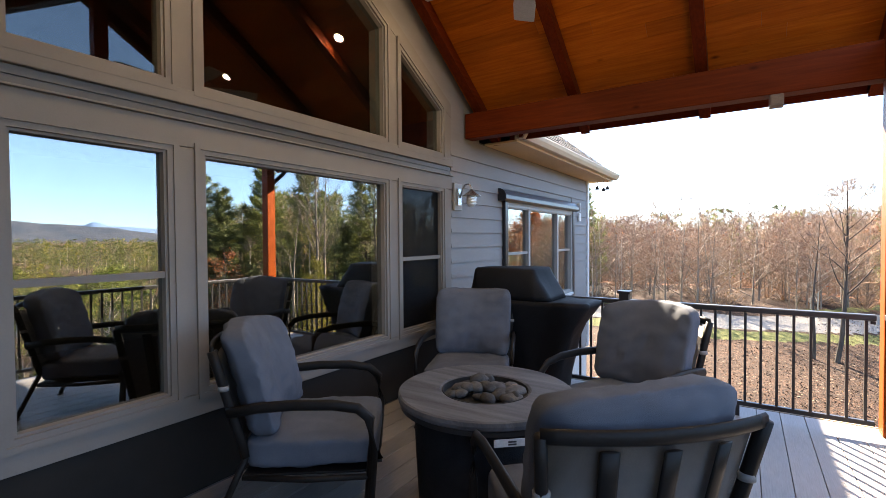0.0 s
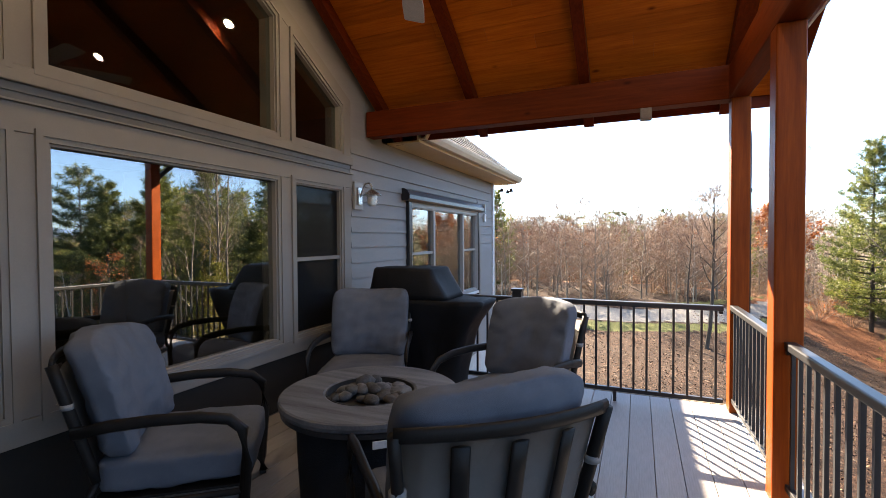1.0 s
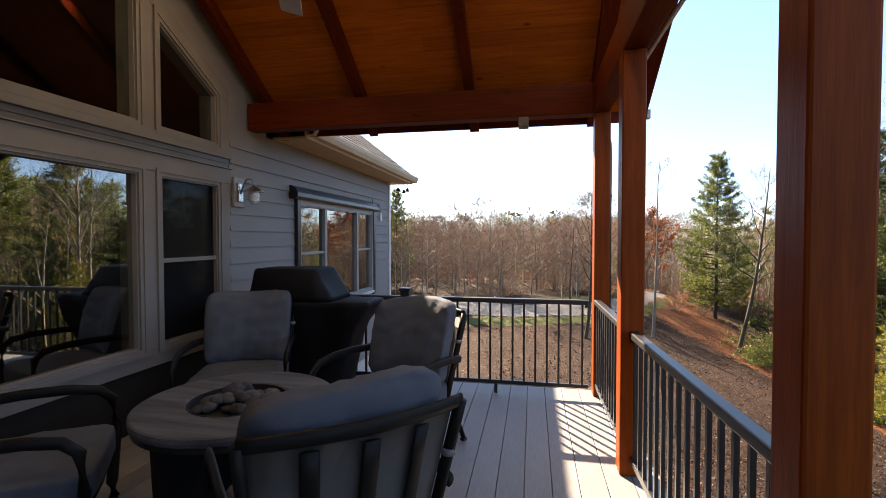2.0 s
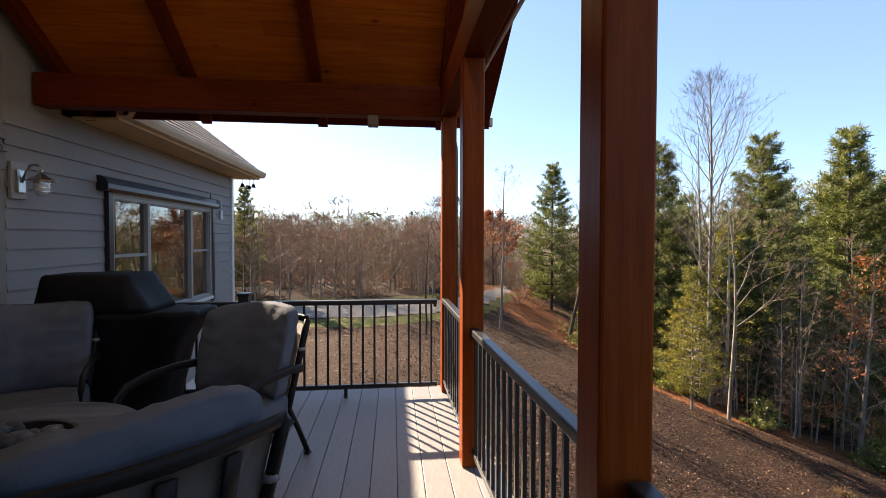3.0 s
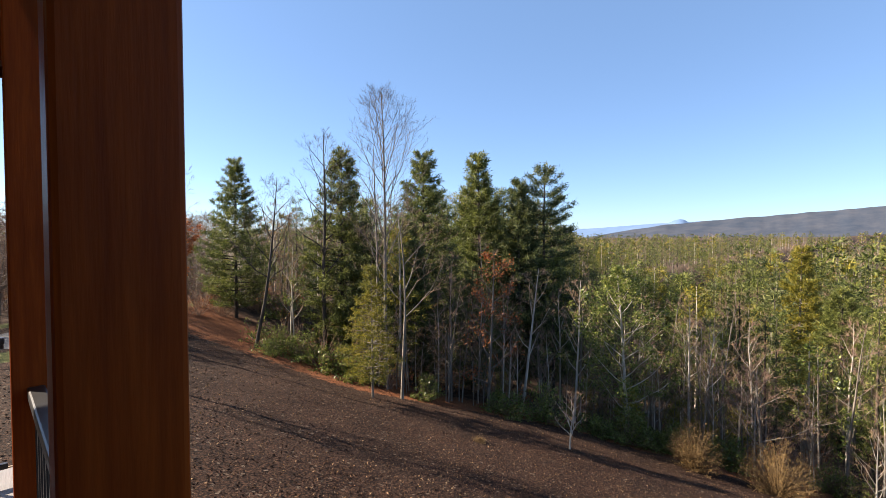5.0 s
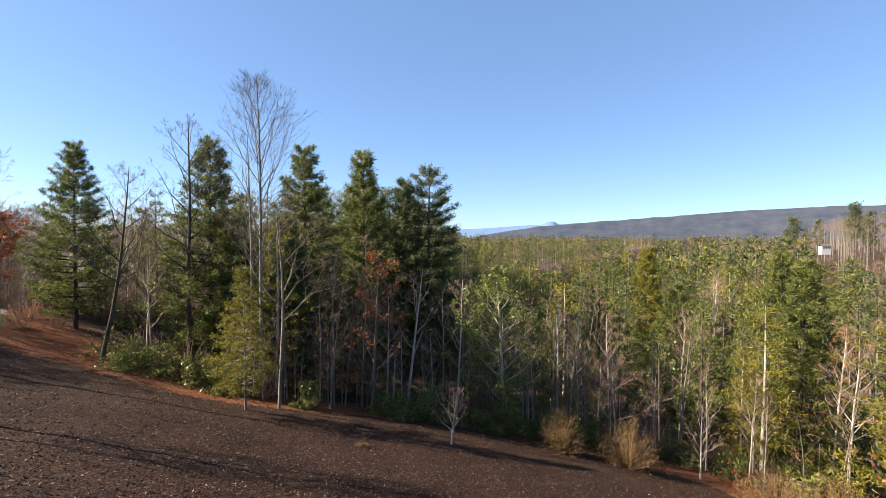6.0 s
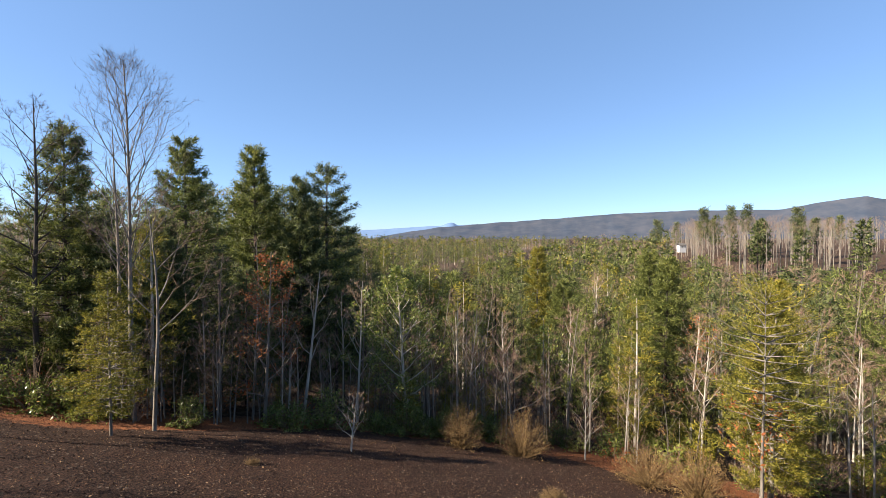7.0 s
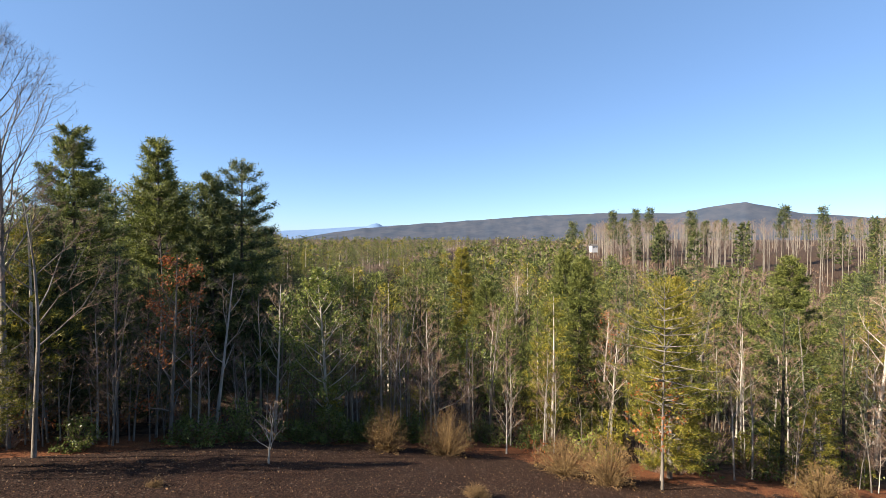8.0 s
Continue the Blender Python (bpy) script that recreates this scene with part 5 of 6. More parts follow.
def stamp(name, kinds, places, mats, label, category):
    """Many plants joined into one mesh: kinds are plants, places rows of (kind, x, y, size, turn)."""
    Vs, Ts, Ks, off = [], [], [], 0
    arr = [k.arrays() for k in kinds]
    for k, x, y, s, a in places:
        v, t, m = arr[int(k)]
        ca, sa = math.cos(a), math.sin(a)
        w = np.stack([(v[:, 0] * ca - v[:, 1] * sa) * s + x, (v[:, 0] * sa + v[:, 1] * ca) * s + y, v[:, 2] * s + gz(x, y) - 0.1], -1)
        Vs.append(w)
        Ts.append(t + off)
        Ks.append(m + 4 * int(kinds[int(k)].slot))
        off += len(v)
    me = array_mesh(name, np.concatenate(Vs), np.concatenate(Ts), np.concatenate(Ks), mats)
    return tagged(new(name, me), label, category, kind="stuff")


def slot(p, k):
    p.slot = k
    return p

# named trees of the wood's edge
BARE_G = (M_BARK_G, M_TWIG, M_RUST)
BARE_S = (M_BARK_G, M_TWIG_D, M_RUST)
BARE_W = (M_BARK_W, M_TWIG_T, M_RUST)
BARE_D = (M_BARK_D, M_TWIG_D, M_RUST)
plant_thing("tulip_tree", bare_tree(11.2, 4.0, 5, 0.42, (34, 8, 4), 1.45, 0.0075, twig=0.26, twigs=3, wob=0.015, tw=0.005), BARE_S, "tall bare tulip tree with an oval crown of fine twigs", "tree", 14.27, 15.30)
plant_thing("tree", bare_tree(9.2, 1.8, 6, 0.45, (12, 4, 3), 1.3, 0.008, twig=0.16), BARE_S, "slender bare tree standing beside the tulip tree", "tree", 14.20, 15.75)
plant_thing("oak_tree", bare_tree(6.9, 5.2, 17, 0.38, (13, 7, 4), 0.8, 0.0088, twig=0.16, twigs=4, wob=0.03), BARE_G, "bare oak with grey bark and wide forking limbs", "tree", 13.81, 13.71)
plant_thing("tree", bare_tree(9.7, 2.9, 8, 0.38, (18, 5, 4), 0.95, 0.010, twig=0.18, twigs=4), BARE_D, "tall straight bare tree with dark bark", "tree", 13.44, 18.33)
plant_thing("tree", bare_tree(7.0, 3.8, 9, 0.36, (15, 6, 4), 0.75, 0.011, lean=(0.16, -0.12), twig=0.18), BARE_D, "leaning bare tree with dark bark at the wood's edge", "tree", 11.1, 19.72)
plant_thing("tree_snag", bare_tree(3.2, 0.8, 19, 0.6, (4, 3, 2), 0.8, 0.022, lean=(0.22, -0.18), twig=0.12), BARE_D, "short leaning dark snag among the brush", "tree", 12.53, 20.69)
plant_thing("tree", bare_tree(6.5, 1.9, 10, 0.35, (14, 4, 3), 1.0, 0.009, twig=0.14), BARE_G, "thin bare tree standing in the mulch", "tree", 7.75, 18.19)
plant_thing("tree", bare_tree(4.5, 2.3, 11, 0.36, (16, 7, 4), 0.9, 0.013, twig=0.20, twigs=6, lean=(0.09, 0.0)), (M_BARK_D, M_TWIG_T, M_TAN), "small dark bare tree beyond the railing", "tree", 5.11, 15.25)
plant_thing("tree", bare_tree(3.4, 0.7, 12, 0.5, (6, 3, 3), 1.0, 0.012, twig=0.12), BARE_D, "thin dark sapling beside a small tree", "tree", 4.66, 15.15)
plant_thing("tree", bare_tree(6.0, 2.4, 13, 0.35, (9, 5, 4), 0.9, 0.012, lean=(0.10, -0.16), twig=0.16), BARE_W, "pale curving bare tree in front of dark pines", "tree", 18.91, 12.49)
plant_thing("tree", bare_tree(6.1, 1.9, 14, 0.30, (12, 5, 4), 1.0, 0.010, twig=0.16), BARE_W, "pale-barked bare tree with many upright limbs", "tree", 21.05, 11.35)
plant_thing("tree", bare_tree(6.0, 1.5, 15, 0.40, (12, 4, 4), 1.0, 0.009, twig=0.14), BARE_W, "one of two pale slender trunks side by side", "tree", 23.6, 7.75)
plant_thing("tree", bare_tree(5.7, 1.7, 16, 0.40, (12, 4, 4), 1.0, 0.009, twig=0.14), BARE_W, "one of two pale slender trunks side by side", "tree", 23.95, 7.40)
plant_thing("tree", bare_tree(3.9, 3.4, 18, 0.25, (14, 8, 5), 0.55, 0.018, twig=0.16, twigs=5), (M_BARK_G, M_TWIG_R, M_RUST), "low spreading bare tree with purplish twigs", "tree", 23.3, 5.2)
plant_thing("tree", bare_tree(6.6, 2.6, 20, 0.30, (14, 5, 4), 0.9, 0.009, twig=0.14, leaf=330, leaf_size=0.06), BARE_W, "pale-barked tree with a few rust leaves", "tree", 26.4, -1.85)
plant_thing("tree", bare_tree(4.2, 2.0, 21, 0.35, (12, 5, 4), 0.9, 0.010, twig=0.14), BARE_W, "small pale bare tree at the wood's edge", "tree", 26.6, 0.60)
plant_thing("tree", bare_tree(9.4, 5.4, 22, 0.3, (14, 7, 4), 0.8, 0.012, twig=0.2, twigs=4), BARE_W, "large bare tree with pale spreading limbs", "tree", 32.4, -16.5)
plant_thing("tree", bare_tree(11.2, 5.6, 23, 0.4, (16, 7, 4), 0.9, 0.012, twig=0.22, twigs=4), BARE_W, "bare tree with a bleached crown above the evergreens", "tree", 45.5, 2.75)
plant_thing("oak_tree", bare_tree(3.7, 3.6, 48, 0.2, (11, 5, 3), 0.5, 0.011, twig=0.14, leaf=520, leaf_size=0.07), BARE_W, "young oak holding orange leaves under a pine", "tree", 21.3, -3.1)
plant_thing("beech_tree", bare_tree(6.2, 2.2, 24, 0.12, (16, 5, 3), 0.45, 0.011, twig=0.12, leaf=1500, leaf_size=0.055), (M_BARK_G, M_TWIG_R, M_RUST), "young beech holding rust-brown leaves", "tree", 17.18, 12.74)
plant_thing("oak_tree", bare_tree(5.0, 4.9, 25, 0.15, (16, 6, 4), 0.55, 0.015, twig=0.16, leaf=5200, leaf_size=0.085), BARE_D, "oak with dull red leaves beyond the bend of the drive", "tree", 10.3, 31.0)
sap = bare_tree(2.0, 1.35, 26, 0.22, (15, 4, 2), 1.1, 0.016, twig=0.10, twigs=3)
plant_thing("sapling", sap, BARE_W, "bare vase-shaped sapling planted in the mulch", "tree", 16.22, 8.64, 0.95, group="saplings in the yard")
plant_thing("sapling", bare_tree(2.9, 1.9, 27, 0.2, (16, 4, 3), 1.1, 0.014, twig=0.12, twigs=3), BARE_W, "bare vase-shaped sapling near the brush", "tree", 22.9, 2.27, 0.95, group="saplings in the yard")

PINE_M = (M_BARK_D, M_TWIG, M_PINE)
PINE_DM = (M_BARK_D, M_TWIG, M_PINE_D)
PINE_YM = (M_BARK_G, M_TWIG, M_PINE_Y)
pa = pine(10.0, 5.9, 31, 32, 6, 17, 14, 0.19, 0.032, 0.10, 0.92, clump=0.06)
pb = pine(10.0, 5.2, 32, 34, 6, 16, 13, 0.19, 0.032, 0.08, 0.98, clump=0.06)
pc = pine(10.0, 5.2, 33, 20, 7, 18, 13, 0.18, 0.030, 0.12, 0.70, rise=0.1, clump=0.07)
plant_thing("pine_tree", pa, PINE_M, "open-crowned pine rising behind bare trees", "tree", 14.6, 18.9, 0.93, 0.3)
plant_thing("pine_tree", pa, PINE_M, "broad pine behind the pale oak", "tree", 19.53, 19.22, 1.12, 2.0)
plant_thing("pine_tree", pb, PINE_M, "bright green pine with a rounded tip", "tree", 23.86, 19.17, 1.29, 1.0)
plant_thing("pine_tree", pc, PINE_DM, "dark layered white pine at the end of the row", "tree", 26.87, 16.81, 1.36, 0.5)
plant_thing("pine_tree", pb, PINE_DM, "dark pine beside the layered white pine", "tree", 24.6, 16.9, 1.18, 2.6)
plant_thing("pine_tree", pa, PINE_DM, "dark pine deep in the row", "tree", 26.32, 20.12, 1.00, 4.2)
plant_thing("pine_tree", pc, PINE_DM, "dark low pine between taller ones", "tree", 23.88, 17.43, 0.70, 1.2)
for x, y, size, turn in ((16.6, 16.4, 0.62, 0.4), (18.6, 14.9, 0.58, 1.9), (15.4, 18.2, 0.66, 4.4), (17.6, 18.0, 0.74, 2.6)):
    plant_thing("pine_tree", pc if size < 0.6 else pa, PINE_DM, "dark young pine with boughs down to the ground", "tree", x, y, size, turn, group="young pines in the row")
plant_thing("pine_tree", pa, PINE_M, "full pine standing by the bend of the drive", "tree", 11.8, 23.85, 0.76, 1.7)
plant_thing("pine_tree", pb, PINE_M, "small pine beyond the corner of the house", "tree", -3.1, 22.6, 0.50, 0.2)
plant_thing("pine_tree", pine(6.6, 4.7, 38, 14, 4, 11, 10, 0.15, 0.022, 0.42, 0.5, rise=0.35, stem_w=0.0065, clump=0.05), (M_BARK_G, M_TWIG, M_PINE_Y), "young pine with thin yellow-green needles", "tree", 19.93, -2.79)
plant_thing("pine_tree", pb, PINE_YM, "slim yellow-green pine behind a young pine", "tree", 21.88, -3.54, 0.72, 2.9)
plant_thing("pine_tree", pine(3.6, 2.5, 34, 16, 5, 10, 10, 0.13, 0.02, 0.05, 0.8, clump=0.04), PINE_YM, "low yellow-green pine at the wood's edge", "tree", 24.23, -9.3)
plant_thing("pine_tree", pb, PINE_M, "tall evergreen deep in the wood", "tree", 27.4, -0.9, 0.92, 3.3)
plant_thing("pine_tree", pa, PINE_M, "tall evergreen above the brush", "tree", 30.5, -11.4, 1.04, 5.0)
plant_thing("pine_tree", pb, PINE_M, "evergreen beside a bleached bare tree", "tree", 43.4, -1.4, 1.32, 0.9)
plant_thing("pine_tree", pa, PINE_M, "evergreen in the dip of the wood", "tree", 40.6, 4.9, 1.02, 2.2)
plant_thing("pine_tree", pb, PINE_YM, "yellow-green pine in the dip of the wood", "tree", 50.3, 8.5, 1.36, 4.0)
plant_thing("hemlock_tree", pine(4.4, 2.6, 36, 22, 6, 11, 10, 0.10, 0.02, 0.16, 0.85, rise=0.05, stem_w=0.0075, clump=0.04), (M_BARK_G, M_TWIG, M_PINE_Y), "young light green hemlock with drooping sprays", "tree", 12.54, 13.62)
plant_thing("holly_tree", leafy_tree(7.0, 3.4, 37, 9000, 0.055, 0.12, (24, 6, 3), 0.6), (M_BARK_W, M_TWIG, M_HOLLY), "broad evergreen with small glossy leaves", "tree", 21.81, 9.44)

BUSH = (M_BUSH, M_BUSH, M_TAN)
for nm, x, y, w, h, sd in (("one", 20.34, 6.47, 1.7, 1.75, 41), ("two", 21.12, 4.38, 2.2, 1.75, 42), ("three", 20.67, 0.14, 2.3, 1.2, 43), ("four", 19.79, -1.2, 1.8, 1.55, 44), ("five", 21.4, -8.0, 2.0, 1.3, 45)):
    plant_thing("bush", shrub(w, h, sd, 230, 2200, 0.030), BUSH, "twiggy bush with tan winter leaves", "bush", x, y, group="tan bushes")
plant_thing("grass_tuft", shrub(0.7, 0.36, 46, 120, 160, 0.02), BUSH, "tuft of dry pale grass in the mulch", "grass", 16.05, 2.66)
plant_thing("grass_tuft", shrub(0.32, 0.16, 47, 70, 60, 0.02), BUSH, "small tuft of dry grass in the mulch", "grass", 13.15, 9.51)

# evergreen brush along the edge
RHODO = (M_TWIG, M_TWIG, M_HOLLY)
rhs = [shrub(2.0, 1.0, 91, 60, 2600, 0.05), shrub(1.7, 1.3, 92, 60, 2400, 0.045)]
for k, (x, y) in enumerate(((11.3, 18.9), (12.3, 18.3), (13.2, 17.2), (12.0, 19.6), (13.6, 16.0), (15.1, 13.9), (17.6, 12.2), (18.9, 11.3), (20.2, 10.1), (20.9, 9.0), (21.6, 8.2), (22.0, 7.6), (23.4, 6.6), (25.4, 3.6), (25.2, 1.2))):
    plant_thing("evergreen_shrub", rhs[k % 2], RHODO, "low evergreen shrub with broad glossy leaves", "bush", x, y, 0.75 + 0.11 * (k * 7 % 5), k * 1.3, group="evergreen shrubs at the wood's edge")

# woods joined in large
rw = np.random.RandomState(5)
WOOD_M = [m for b, t, f in ((M_BARK_D, M_TWIG, M_PINE), (M_BARK_G, M_TWIG, M_TAN), (M_BARK_D, M_TWIG, M_PINE_D), (M_BARK_W, M_TWIG, M_PINE_Y),
                            (M_BARK_W, M_TWIG_R, M_RUST), (M_BARK_G, M_TWIG, M_HOLLY), (M_BARK_G, M_TWIG_T, M_TAN)) for m in (b, t, f, b)]
mid = [
    slot(pine(8, 3.0, 51, 17, 4, 6, 8, 0.22, 0.04, 0.2, 0.7, sides=4, branch_sides=0), 0),
    slot(pine(8, 3.4, 52, 16, 4, 6, 8, 0.22, 0.042, 0.15, 0.75, sides=4, branch_sides=0), 2),
    slot(pine(7, 2.8, 53, 16, 4, 6, 8, 0.20, 0.038, 0.2, 0.7, sides=4, branch_sides=0), 3),
    slot(bare_tree(7.5, 2.6, 54, 0.3, (12, 4), 0.9, 0.009, twig=0.40, twigs=8, tw=0.013, sides=(5, 3, 3, 3), segs=(5, 3, 2, 2)), 1),
    slot(bare_tree(7.0, 2.4, 55, 0.35, (10, 4), 1.0, 0.009, twig=0.40, twigs=8, tw=0.013, sides=(5, 3, 3, 3), segs=(5, 3, 2, 2)), 4),
    slot(bare_tree(6.0, 2.6, 56, 0.15, (10, 3), 0.6, 0.010, twig=0.3, twigs=2, leaf=700, leaf_size=0.085, sides=(5, 3, 3, 3), segs=(5, 3, 2, 2)), 5),
    slot(bare_tree(5.0, 2.4, 57, 0.2, (10, 4), 0.6, 0.010, twig=0.38, twigs=5, leaf=160, leaf_size=0.07, tw=0.014, sides=(5, 3, 3, 3), segs=(5, 3, 2, 2)), 1),
]
under_ = [
    slot(shrub(1.6, 1.2, 61, 14, 360, 0.065), 5),
    slot(shrub(1.4, 1.6, 62, 34, 60, 0.04), 1),
    slot(shrub(1.3, 1.0, 63, 20, 180, 0.05), 4),
    slot(pine(1.8, 1.3, 64, 8, 4, 5, 6, 0.16, 0.035, 0.05, 0.8, sides=4, branch_sides=0), 3),
]


def capped(kinds, k, x, y, size):
    """The size of a tree, held under the skyline of the wood seen from the deck."""
    az = math.degrees(math.atan2(y - 1.3, x - 4.3))
    r = math.hypot(x - 4.3, y - 1.3)
    elev = np.interp(az, [-60, -30, -20, -9, -6, -1, 3, 30, 34, 40, 60, 80], [0.045, 0.042, 0.040, 0.046, 0.034, 0.026, 0.003, 0.003, 0.06, 0.13, 0.10, 0.05])
    h = kinds[int(k)].high
    near = 0.15 * math.exp(-(max(r, 18.0) - 18.0) / 34.0) if az < 32 else 0.0
    top = 1.57 + (elev - near * rw.uniform(0.75, 1.25) + rw.uniform(-0.012, 0.006)) * r
    return max(0.25, min(size, (top - gz(x, y)) / h))


def skyline(kinds, k, x, y):
    """The size of a tree beyond the drive, rising to the skyline there."""
    r = math.hypot(x - 4.3, y - 1.3)
    top = 1.57 + rw.uniform(0.012, 0.060) * r + (0.004 * r if int(k) == 2 else 0.0)
    return min(2.2, max(0.4, (top - gz(x, y)) / kinds[int(k)].high))


for p in mid + under_:
    p.high = p.arrays()[0][:, 2].max()
# the wood behind its edge
rows, brush = [], []
for k in range(4000):
    y, d = rw.uniform(-40, 30), rw.uniform(0.6, 24)
    x = float(edge_x(y)) + d
    az = math.degrees(math.atan2(y - 1.3, x - 4.3))
    if len(rows) < 330 and d > 1.6 and -60 < az < 75:
        kind = rw.choice(7, p=[0.15, 0.09, 0.12, 0.22, 0.19, 0.13, 0.10])
        if az > 32 and d > 2:
            kind = rw.choice([0, 1, 1, 3, 4, 6]) if az < 52 else rw.choice([1, 3, 4, 4, 6, 6])
        if az < -4:
            kind = rw.choice(7, p=[0.06, 0.06, 0.12, 0.30, 0.28, 0.05, 0.13])
        rows.append((kind, x, y, capped(mid, kind, x, y, rw.uniform(0.72, 1.15)), rw.uniform(0, 6.28)))
    if len(brush) < 340 and d < 8:
        brush.append((rw.choice(4, p=[0.20, 0.48, 0.30, 0.02] if az > 40 else [0.30, 0.36, 0.20, 0.14]), x - 0.2, y, rw.uniform(0.7, 1.45), rw.uniform(0, 6.28)))
for k in range(120):
    y, d = rw.uniform(-14, 20) if k % 3 == 0 else rw.uniform(5, 16), rw.uniform(0.4, 3.0)
    rows.append((rw.choice([3, 4, 4, 6]), float(edge_x(y)) + d, y, rw.uniform(0.32, 0.68), rw.uniform(0, 6.28)))
stamp("wood", mid, rows, WOOD_M, "mixed winter wood of pines and bare trees below the yard", "wood")
stamp("underbrush", under_, brush, WOOD_M, "tangled evergreen and bare brush along the wood's edge", "brush")

# the wood beyond the drive
thin = [
    slot(bare_tree(7.5, 3.8, 54, 0.15, (15, 5), 0.5, 0.006, twig=0.34, twigs=9, tw=0.015, sides=(4, 3, 3, 3), segs=(5, 2, 2, 2)), 6),
    slot(bare_tree(7.0, 3.6, 55, 0.2, (14, 5), 0.55, 0.006, twig=0.34, twigs=9, tw=0.015, sides=(4, 3, 3, 3), segs=(5, 2, 2, 2)), 1),
    mid[0],
    slot(shrub(1.4, 1.3, 62, 34, 60, 0.04), 6),
    slot(bare_tree(3.4, 2.8, 65, 0.06, (13, 5), 0.45, 0.009, twig=0.30, twigs=6, tw=0.011, sides=(4, 3, 3, 3), segs=(4, 2, 2, 2)), 1),
    slot(bare_tree(3.0, 2.6, 66, 0.08, (12, 5), 0.5, 0.010, twig=0.28, twigs=6, tw=0.011, leaf=60, leaf_size=0.05, sides=(4, 3, 3, 3), segs=(4, 2, 2, 2)), 4),
]
for p in thin:
    p.high = p.arrays()[0][:, 2].max()
rows, brush = [], []
for k in range(8000):
    x = rw.uniform(-28, 20)
    y = road_y(min(x, 9.0)) + 2.6 + 40 * rw.rand() ** 1.7
    if y < road_y(x) + 2.6 or (x > float(edge_x(y)) - 1 and y < 26):
        continue
    if len(rows) < 640:
        kind = rw.choice(3, p=[0.62, 0.33, 0.05])
        rows.append((kind, x, y, skyline(thin, kind, x, y), rw.uniform(0, 6.28)))
    if len(brush) < 620 and y < road_y(x) + 22:
        brush.append((rw.choice([3, 4, 4, 5]), x, y, rw.uniform(0.7, 1.35), rw.uniform(0, 6.28)))
stamp("wood_beyond_drive", thin, rows, WOOD_M, "grey-brown bare wood beyond the gravel drive", "wood")
stamp("brush_beyond_drive", thin, brush, WOOD_M, "brown brush along the far side of the drive", "brush")

# the valley
far = [
    slot(pine(10, 5.6, 71, 8, 3, 2, 4, 0.80, 0.25, 0.2, 0.7, sides=3, branch_sides=0), 0),
    slot(pine(10, 5.8, 72, 8, 3, 2, 4, 0.80, 0.25, 0.2, 0.75, sides=3, branch_sides=0), 2),
    slot(pine(9, 5.4, 73, 8, 3, 2, 4, 0.80, 0.25, 0.2, 0.7, sides=3, branch_sides=0), 3),
    slot(bare_tree(10, 5.4, 74, 0.35, (8,), 1.0, 0.006, twig=1.1, twigs=6, tw=0.035, sides=(3, 3, 3, 3), segs=(3, 1, 2, 2)), 1),
    slot(bare_tree(10, 5.0, 75, 0.4, (8,), 1.1, 0.006, twig=1.1, twigs=6, tw=0.035, sides=(3, 3, 3, 3), segs=(3, 1, 2, 2)), 6),
    slot(bare_tree(10, 3.0, 78, 0.5, (9,), 1.2, 0.0085, twig=0.9, twigs=4, tw=0.022, sides=(4, 3, 3, 3), segs=(4, 2, 2, 2)), 1),
    slot(pine(10, 3.8, 79, 11, 4, 3, 5, 0.70, 0.20, 0.35, 0.6, sides=4, branch_sides=0), 2),
]
lite = [
    slot(pine(10, 5.4, 71, 14, 5, 4, 6, 0.36, 0.085, 0.2, 0.7, sides=3, branch_sides=0, clump=0.15), 0),
    slot(pine(10, 5.6, 72, 14, 5, 4, 6, 0.36, 0.085, 0.2, 0.75, sides=3, branch_sides=0, clump=0.15), 2),
    slot(pine(9, 5.0, 73, 14, 5, 4, 6, 0.34, 0.085, 0.2, 0.7, sides=3, branch_sides=0, clump=0.15), 3),
    slot(bare_tree(10, 5.2, 74, 0.3, (12, 4), 0.85, 0.008, twig=0.6, twigs=5, tw=0.018, sides=(4, 3, 3, 3), segs=(4, 2, 2, 2)), 1),
    slot(bare_tree(10, 4.8, 75, 0.25, (13, 4), 0.8, 0.007, twig=0.55, twigs=6, tw=0.017, sides=(4, 3, 3, 3), segs=(4, 2, 2, 2)), 1),
]
for p in far + lite:
    p.high = p.arrays()[0][:, 2].max()
rows, near = [], []
for k in range(20000):
    az, r = rw.uniform(-70, 70), 40 * math.exp(rw.uniform(0, 2.3))
    a = math.radians(az)
    x, y = 4.3 + r * math.cos(a), 1.3 + r * math.sin(a)
    if x < float(edge_x(y)) + 18 or len(rows) >= 3600:
        continue
    hilly = az < -6 and r > 75
    if abs(az + 6.95) < 0.9 and 90 < r < 184:            # an open lane before the white house
        continue
    if hilly and -30 < az < -19 and 150 < r < 215 and rw.rand() < 0.8:
        continue
    if hilly and r > 118:
        kind = 5 if rw.rand() < 0.92 else 6
        rows.append((kind, x, y, capped(far, kind, x, y, rw.uniform(1.15, 1.6)), rw.uniform(0, 6.28)))
        continue
    pr = [0.12, 0.06, 0.04, 0.52, 0.26] if hilly else [0.32, 0.20, 0.10, 0.22, 0.16]
    kind = rw.choice(5, p=pr)
    if r < 85:
        near.append(((0, 1, 2, 3, 4)[kind], x, y, capped(lite, kind, x, y, rw.uniform(0.85, 1.35)), rw.uniform(0, 6.28)))
        continue
    size = capped(far, kind, x, y, rw.uniform(0.85, 1.35))
    if hilly:
        size = min(size, rw.uniform(0.35, 0.8))
    rows.append((kind, x, y, size, rw.uniform(0, 6.28)))
stamp("dip_wood", lite, near[:400], WOOD_M, "olive pines and bare trees in the dip below the yard", "wood")
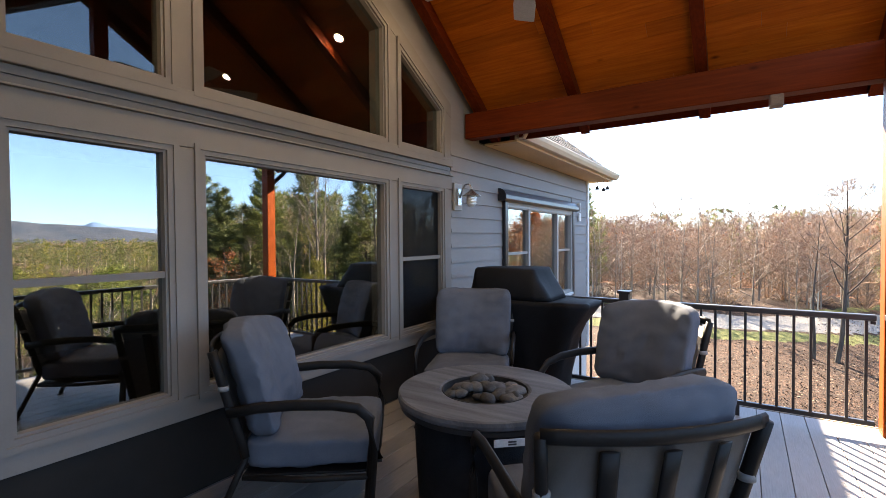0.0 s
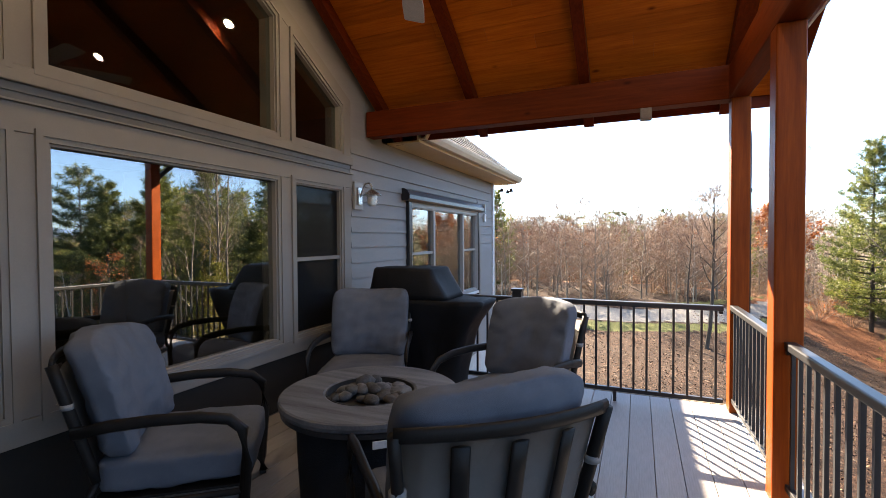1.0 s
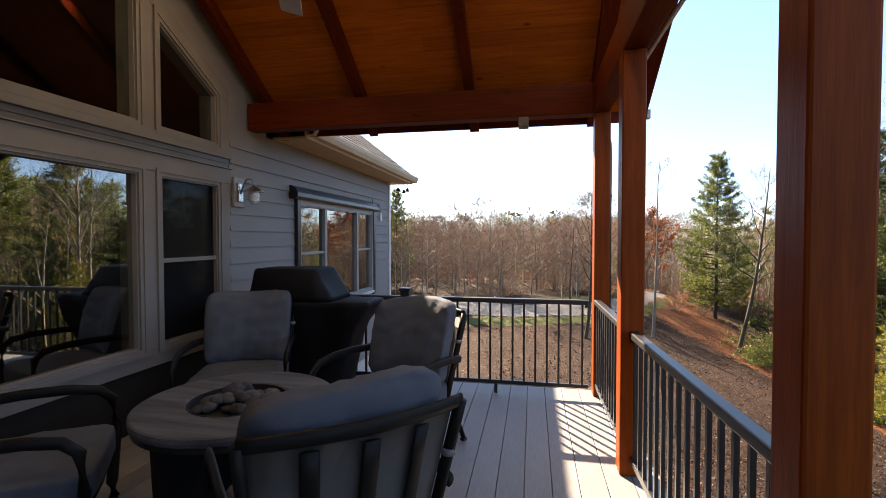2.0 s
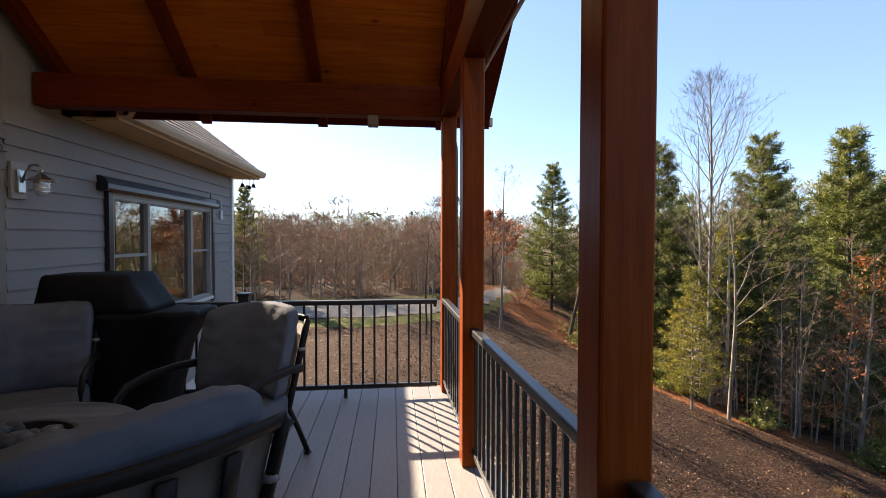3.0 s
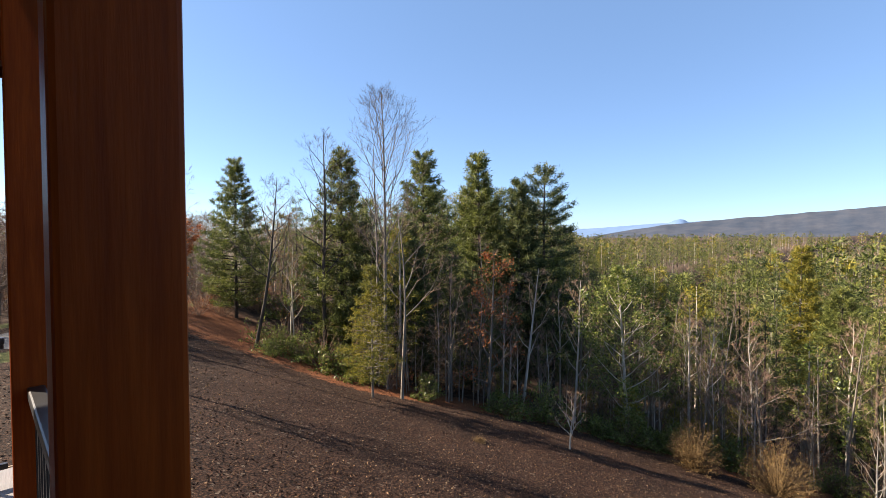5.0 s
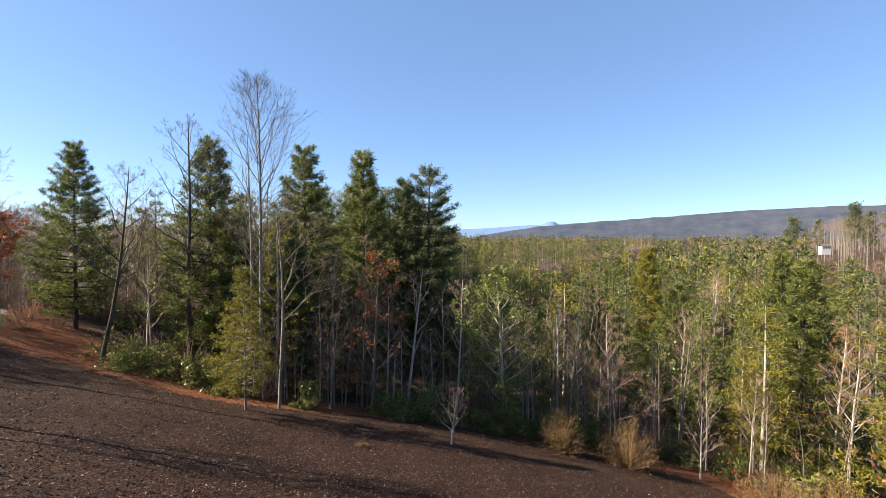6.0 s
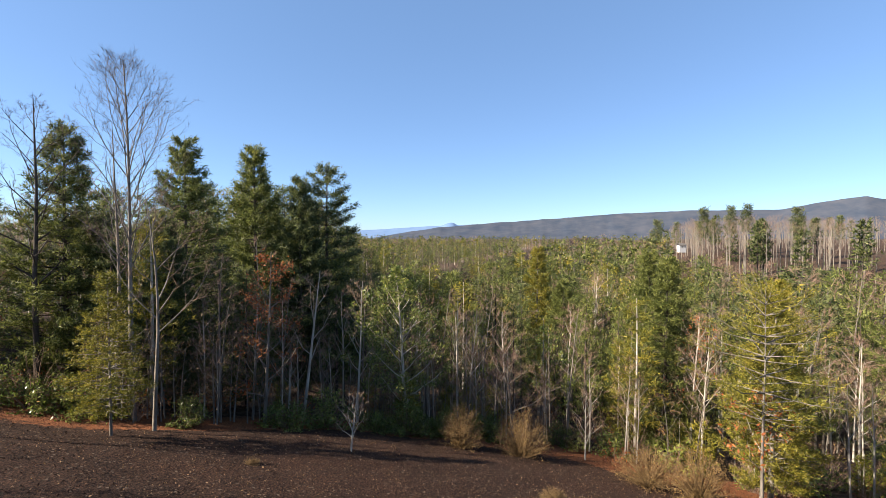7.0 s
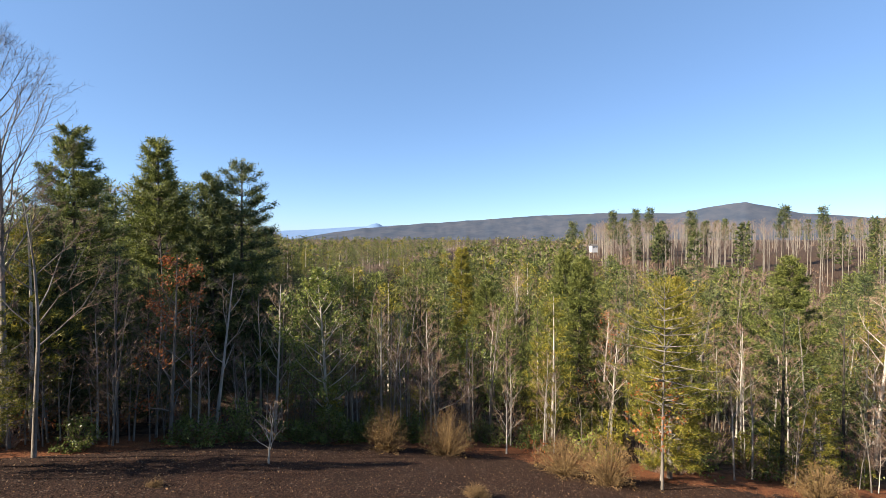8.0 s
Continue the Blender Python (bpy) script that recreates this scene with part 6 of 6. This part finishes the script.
stamp("valley_wood", far, rows, WOOD_M, "olive pine and bare canopy filling the valley and far hill", "wood")

rows = []
for k in range(760):
    a, r = math.radians(rw.uniform(58, 140)), rw.uniform(58, 150)
    rows.append((rw.choice(3, p=[0.66, 0.28, 0.06]), 4.3 + r * math.cos(a), 1.3 + r * math.sin(a), 1.0, rw.uniform(0, 6.28)))
tall = [slot(bare_tree(10, 5.4, 76, 0.35, (8,), 1.0, 0.006, twig=1.1, twigs=7, tw=0.035, sides=(3, 3, 3, 3), segs=(3, 1, 2, 2)), 6),
        slot(bare_tree(10, 5.0, 77, 0.4, (8,), 1.1, 0.006, twig=1.1, twigs=7, tw=0.035, sides=(3, 3, 3, 3), segs=(3, 1, 2, 2)), 4), far[1]]
for p in tall:
    p.high = p.arrays()[0][:, 2].max()
rows = [(k, x, y, skyline(tall, k, x, y), q) for k, x, y, s, q in rows]
stamp("far_wood_beyond_drive", tall, rows, WOOD_M, "brown bare canopy with a few pines on the skyline", "wood")

# pines that stand up from the far hill
ridge_pine = pine(10.0, 2.3, 95, 14, 4, 5, 7, 0.34, 0.09, 0.50, 0.50, sides=4, branch_sides=3, clump=0.15)
for az, r, el in ((-9.1, 150, 0.060), (-11.6, 158, 0.062), (-13.0, 166, 0.064), (-4.6, 160, 0.038), (-17.2, 150, 0.056), (-25.4, 150, 0.062), (-28.4, 160, 0.058)):
    x, y = 4.3 + r * math.cos(radians(az)), 1.3 + r * math.sin(radians(az))
    plant_thing("pine_tree", ridge_pine, PINE_DM, "tall pine standing above the bare trees of the far hill", "tree", x, y, (1.57 + el * r - gz(x, y)) / 10.0, az, group="pines on the far hill")

# litter strewn over the mulch
p = Plant(81)
n = 9000
x = rw.uniform(4.8, 26, n)
y = rw.uniform(-12, 26, n)
keep = x < edge_x(y) + 1.0
x, y = x[keep], y[keep]
p.leaves(np.stack([x, y, ground(x, y) + heave(x, y) + 0.012 + rw.uniform(0, 0.02, len(x))], -1), 0.018, 0)
v, t, k = p.arrays()
tagged(new("leaf_litter", array_mesh("leaf_litter", v, t, k, [M_TAN])), "pale dead leaves strewn over the mulch", "leaves", kind="stuff")
p = Plant(82)
n = 60000
rr, aa = 5.0 + 16 * rw.rand(n) ** 1.3, rw.uniform(-1.0, 1.75, n)
x, y = 4.3 + rr * np.cos(aa), 1.3 + rr * np.sin(aa)
keep = (x < edge_x(y)) & (x > 5.2) | (y > 6.5) & (y < 15.8) & (x < edge_x(y))
x, y = x[keep], y[keep]
p.leaves(np.stack([x, y, ground(x, y) + heave(x, y) + rw.uniform(-0.004, 0.02, len(x))], -1), 0.027, 0)
v, t, k = p.arrays()
tagged(new("mulch_chips", array_mesh("mulch_chips", v, t, k, [M_CHIP])), "dark shredded bark chips of the mulch", "mulch", kind="stuff")

# far house in the trees
hx, hy = 4.3 + 178 * math.cos(radians(-7.0)), 1.3 + 178 * math.sin(radians(-7.0))
fh = thing("far_house", "small white house with a grey roof among far trees", "house", Matrix.Translation((hx, hy, -1.5)) @ Matrix.Rotation(0.4, 4, 'Z') @ Matrix.Scale(0.4, 4))
part("wall", box(-2.2, 2.2, -3.0, 3.0, -4, 2.0), M_WHITE, fh)
bm = bmesh.new()
add_prism(bm, [(-2.6, 1.95), (0, 3.6), (2.6, 1.95), (2.6, 2.1), (0, 3.8), (-2.6, 2.1)], -3.3, 3.3, axis="y")
part("roof", bm, M_SHINGLE, fh)
for q in (-1.8, 0.2, 1.8):
    wv = part("window", box(-2.26, -2.2, q - 0.4, q + 0.4, 0.2, 1.3), M_DARKTXT, fh)
    part("frame", ring(bmesh.new(), [(q - 0.5, 0.1), (q + 0.5, 0.1), (q + 0.5, 1.4), (q - 0.5, 1.4)], [(q - 0.4, 0.2), (q + 0.4, 0.2), (q + 0.4, 1.3), (q - 0.4, 1.3)], -2.28, -2.201), M_WHITE, wv)
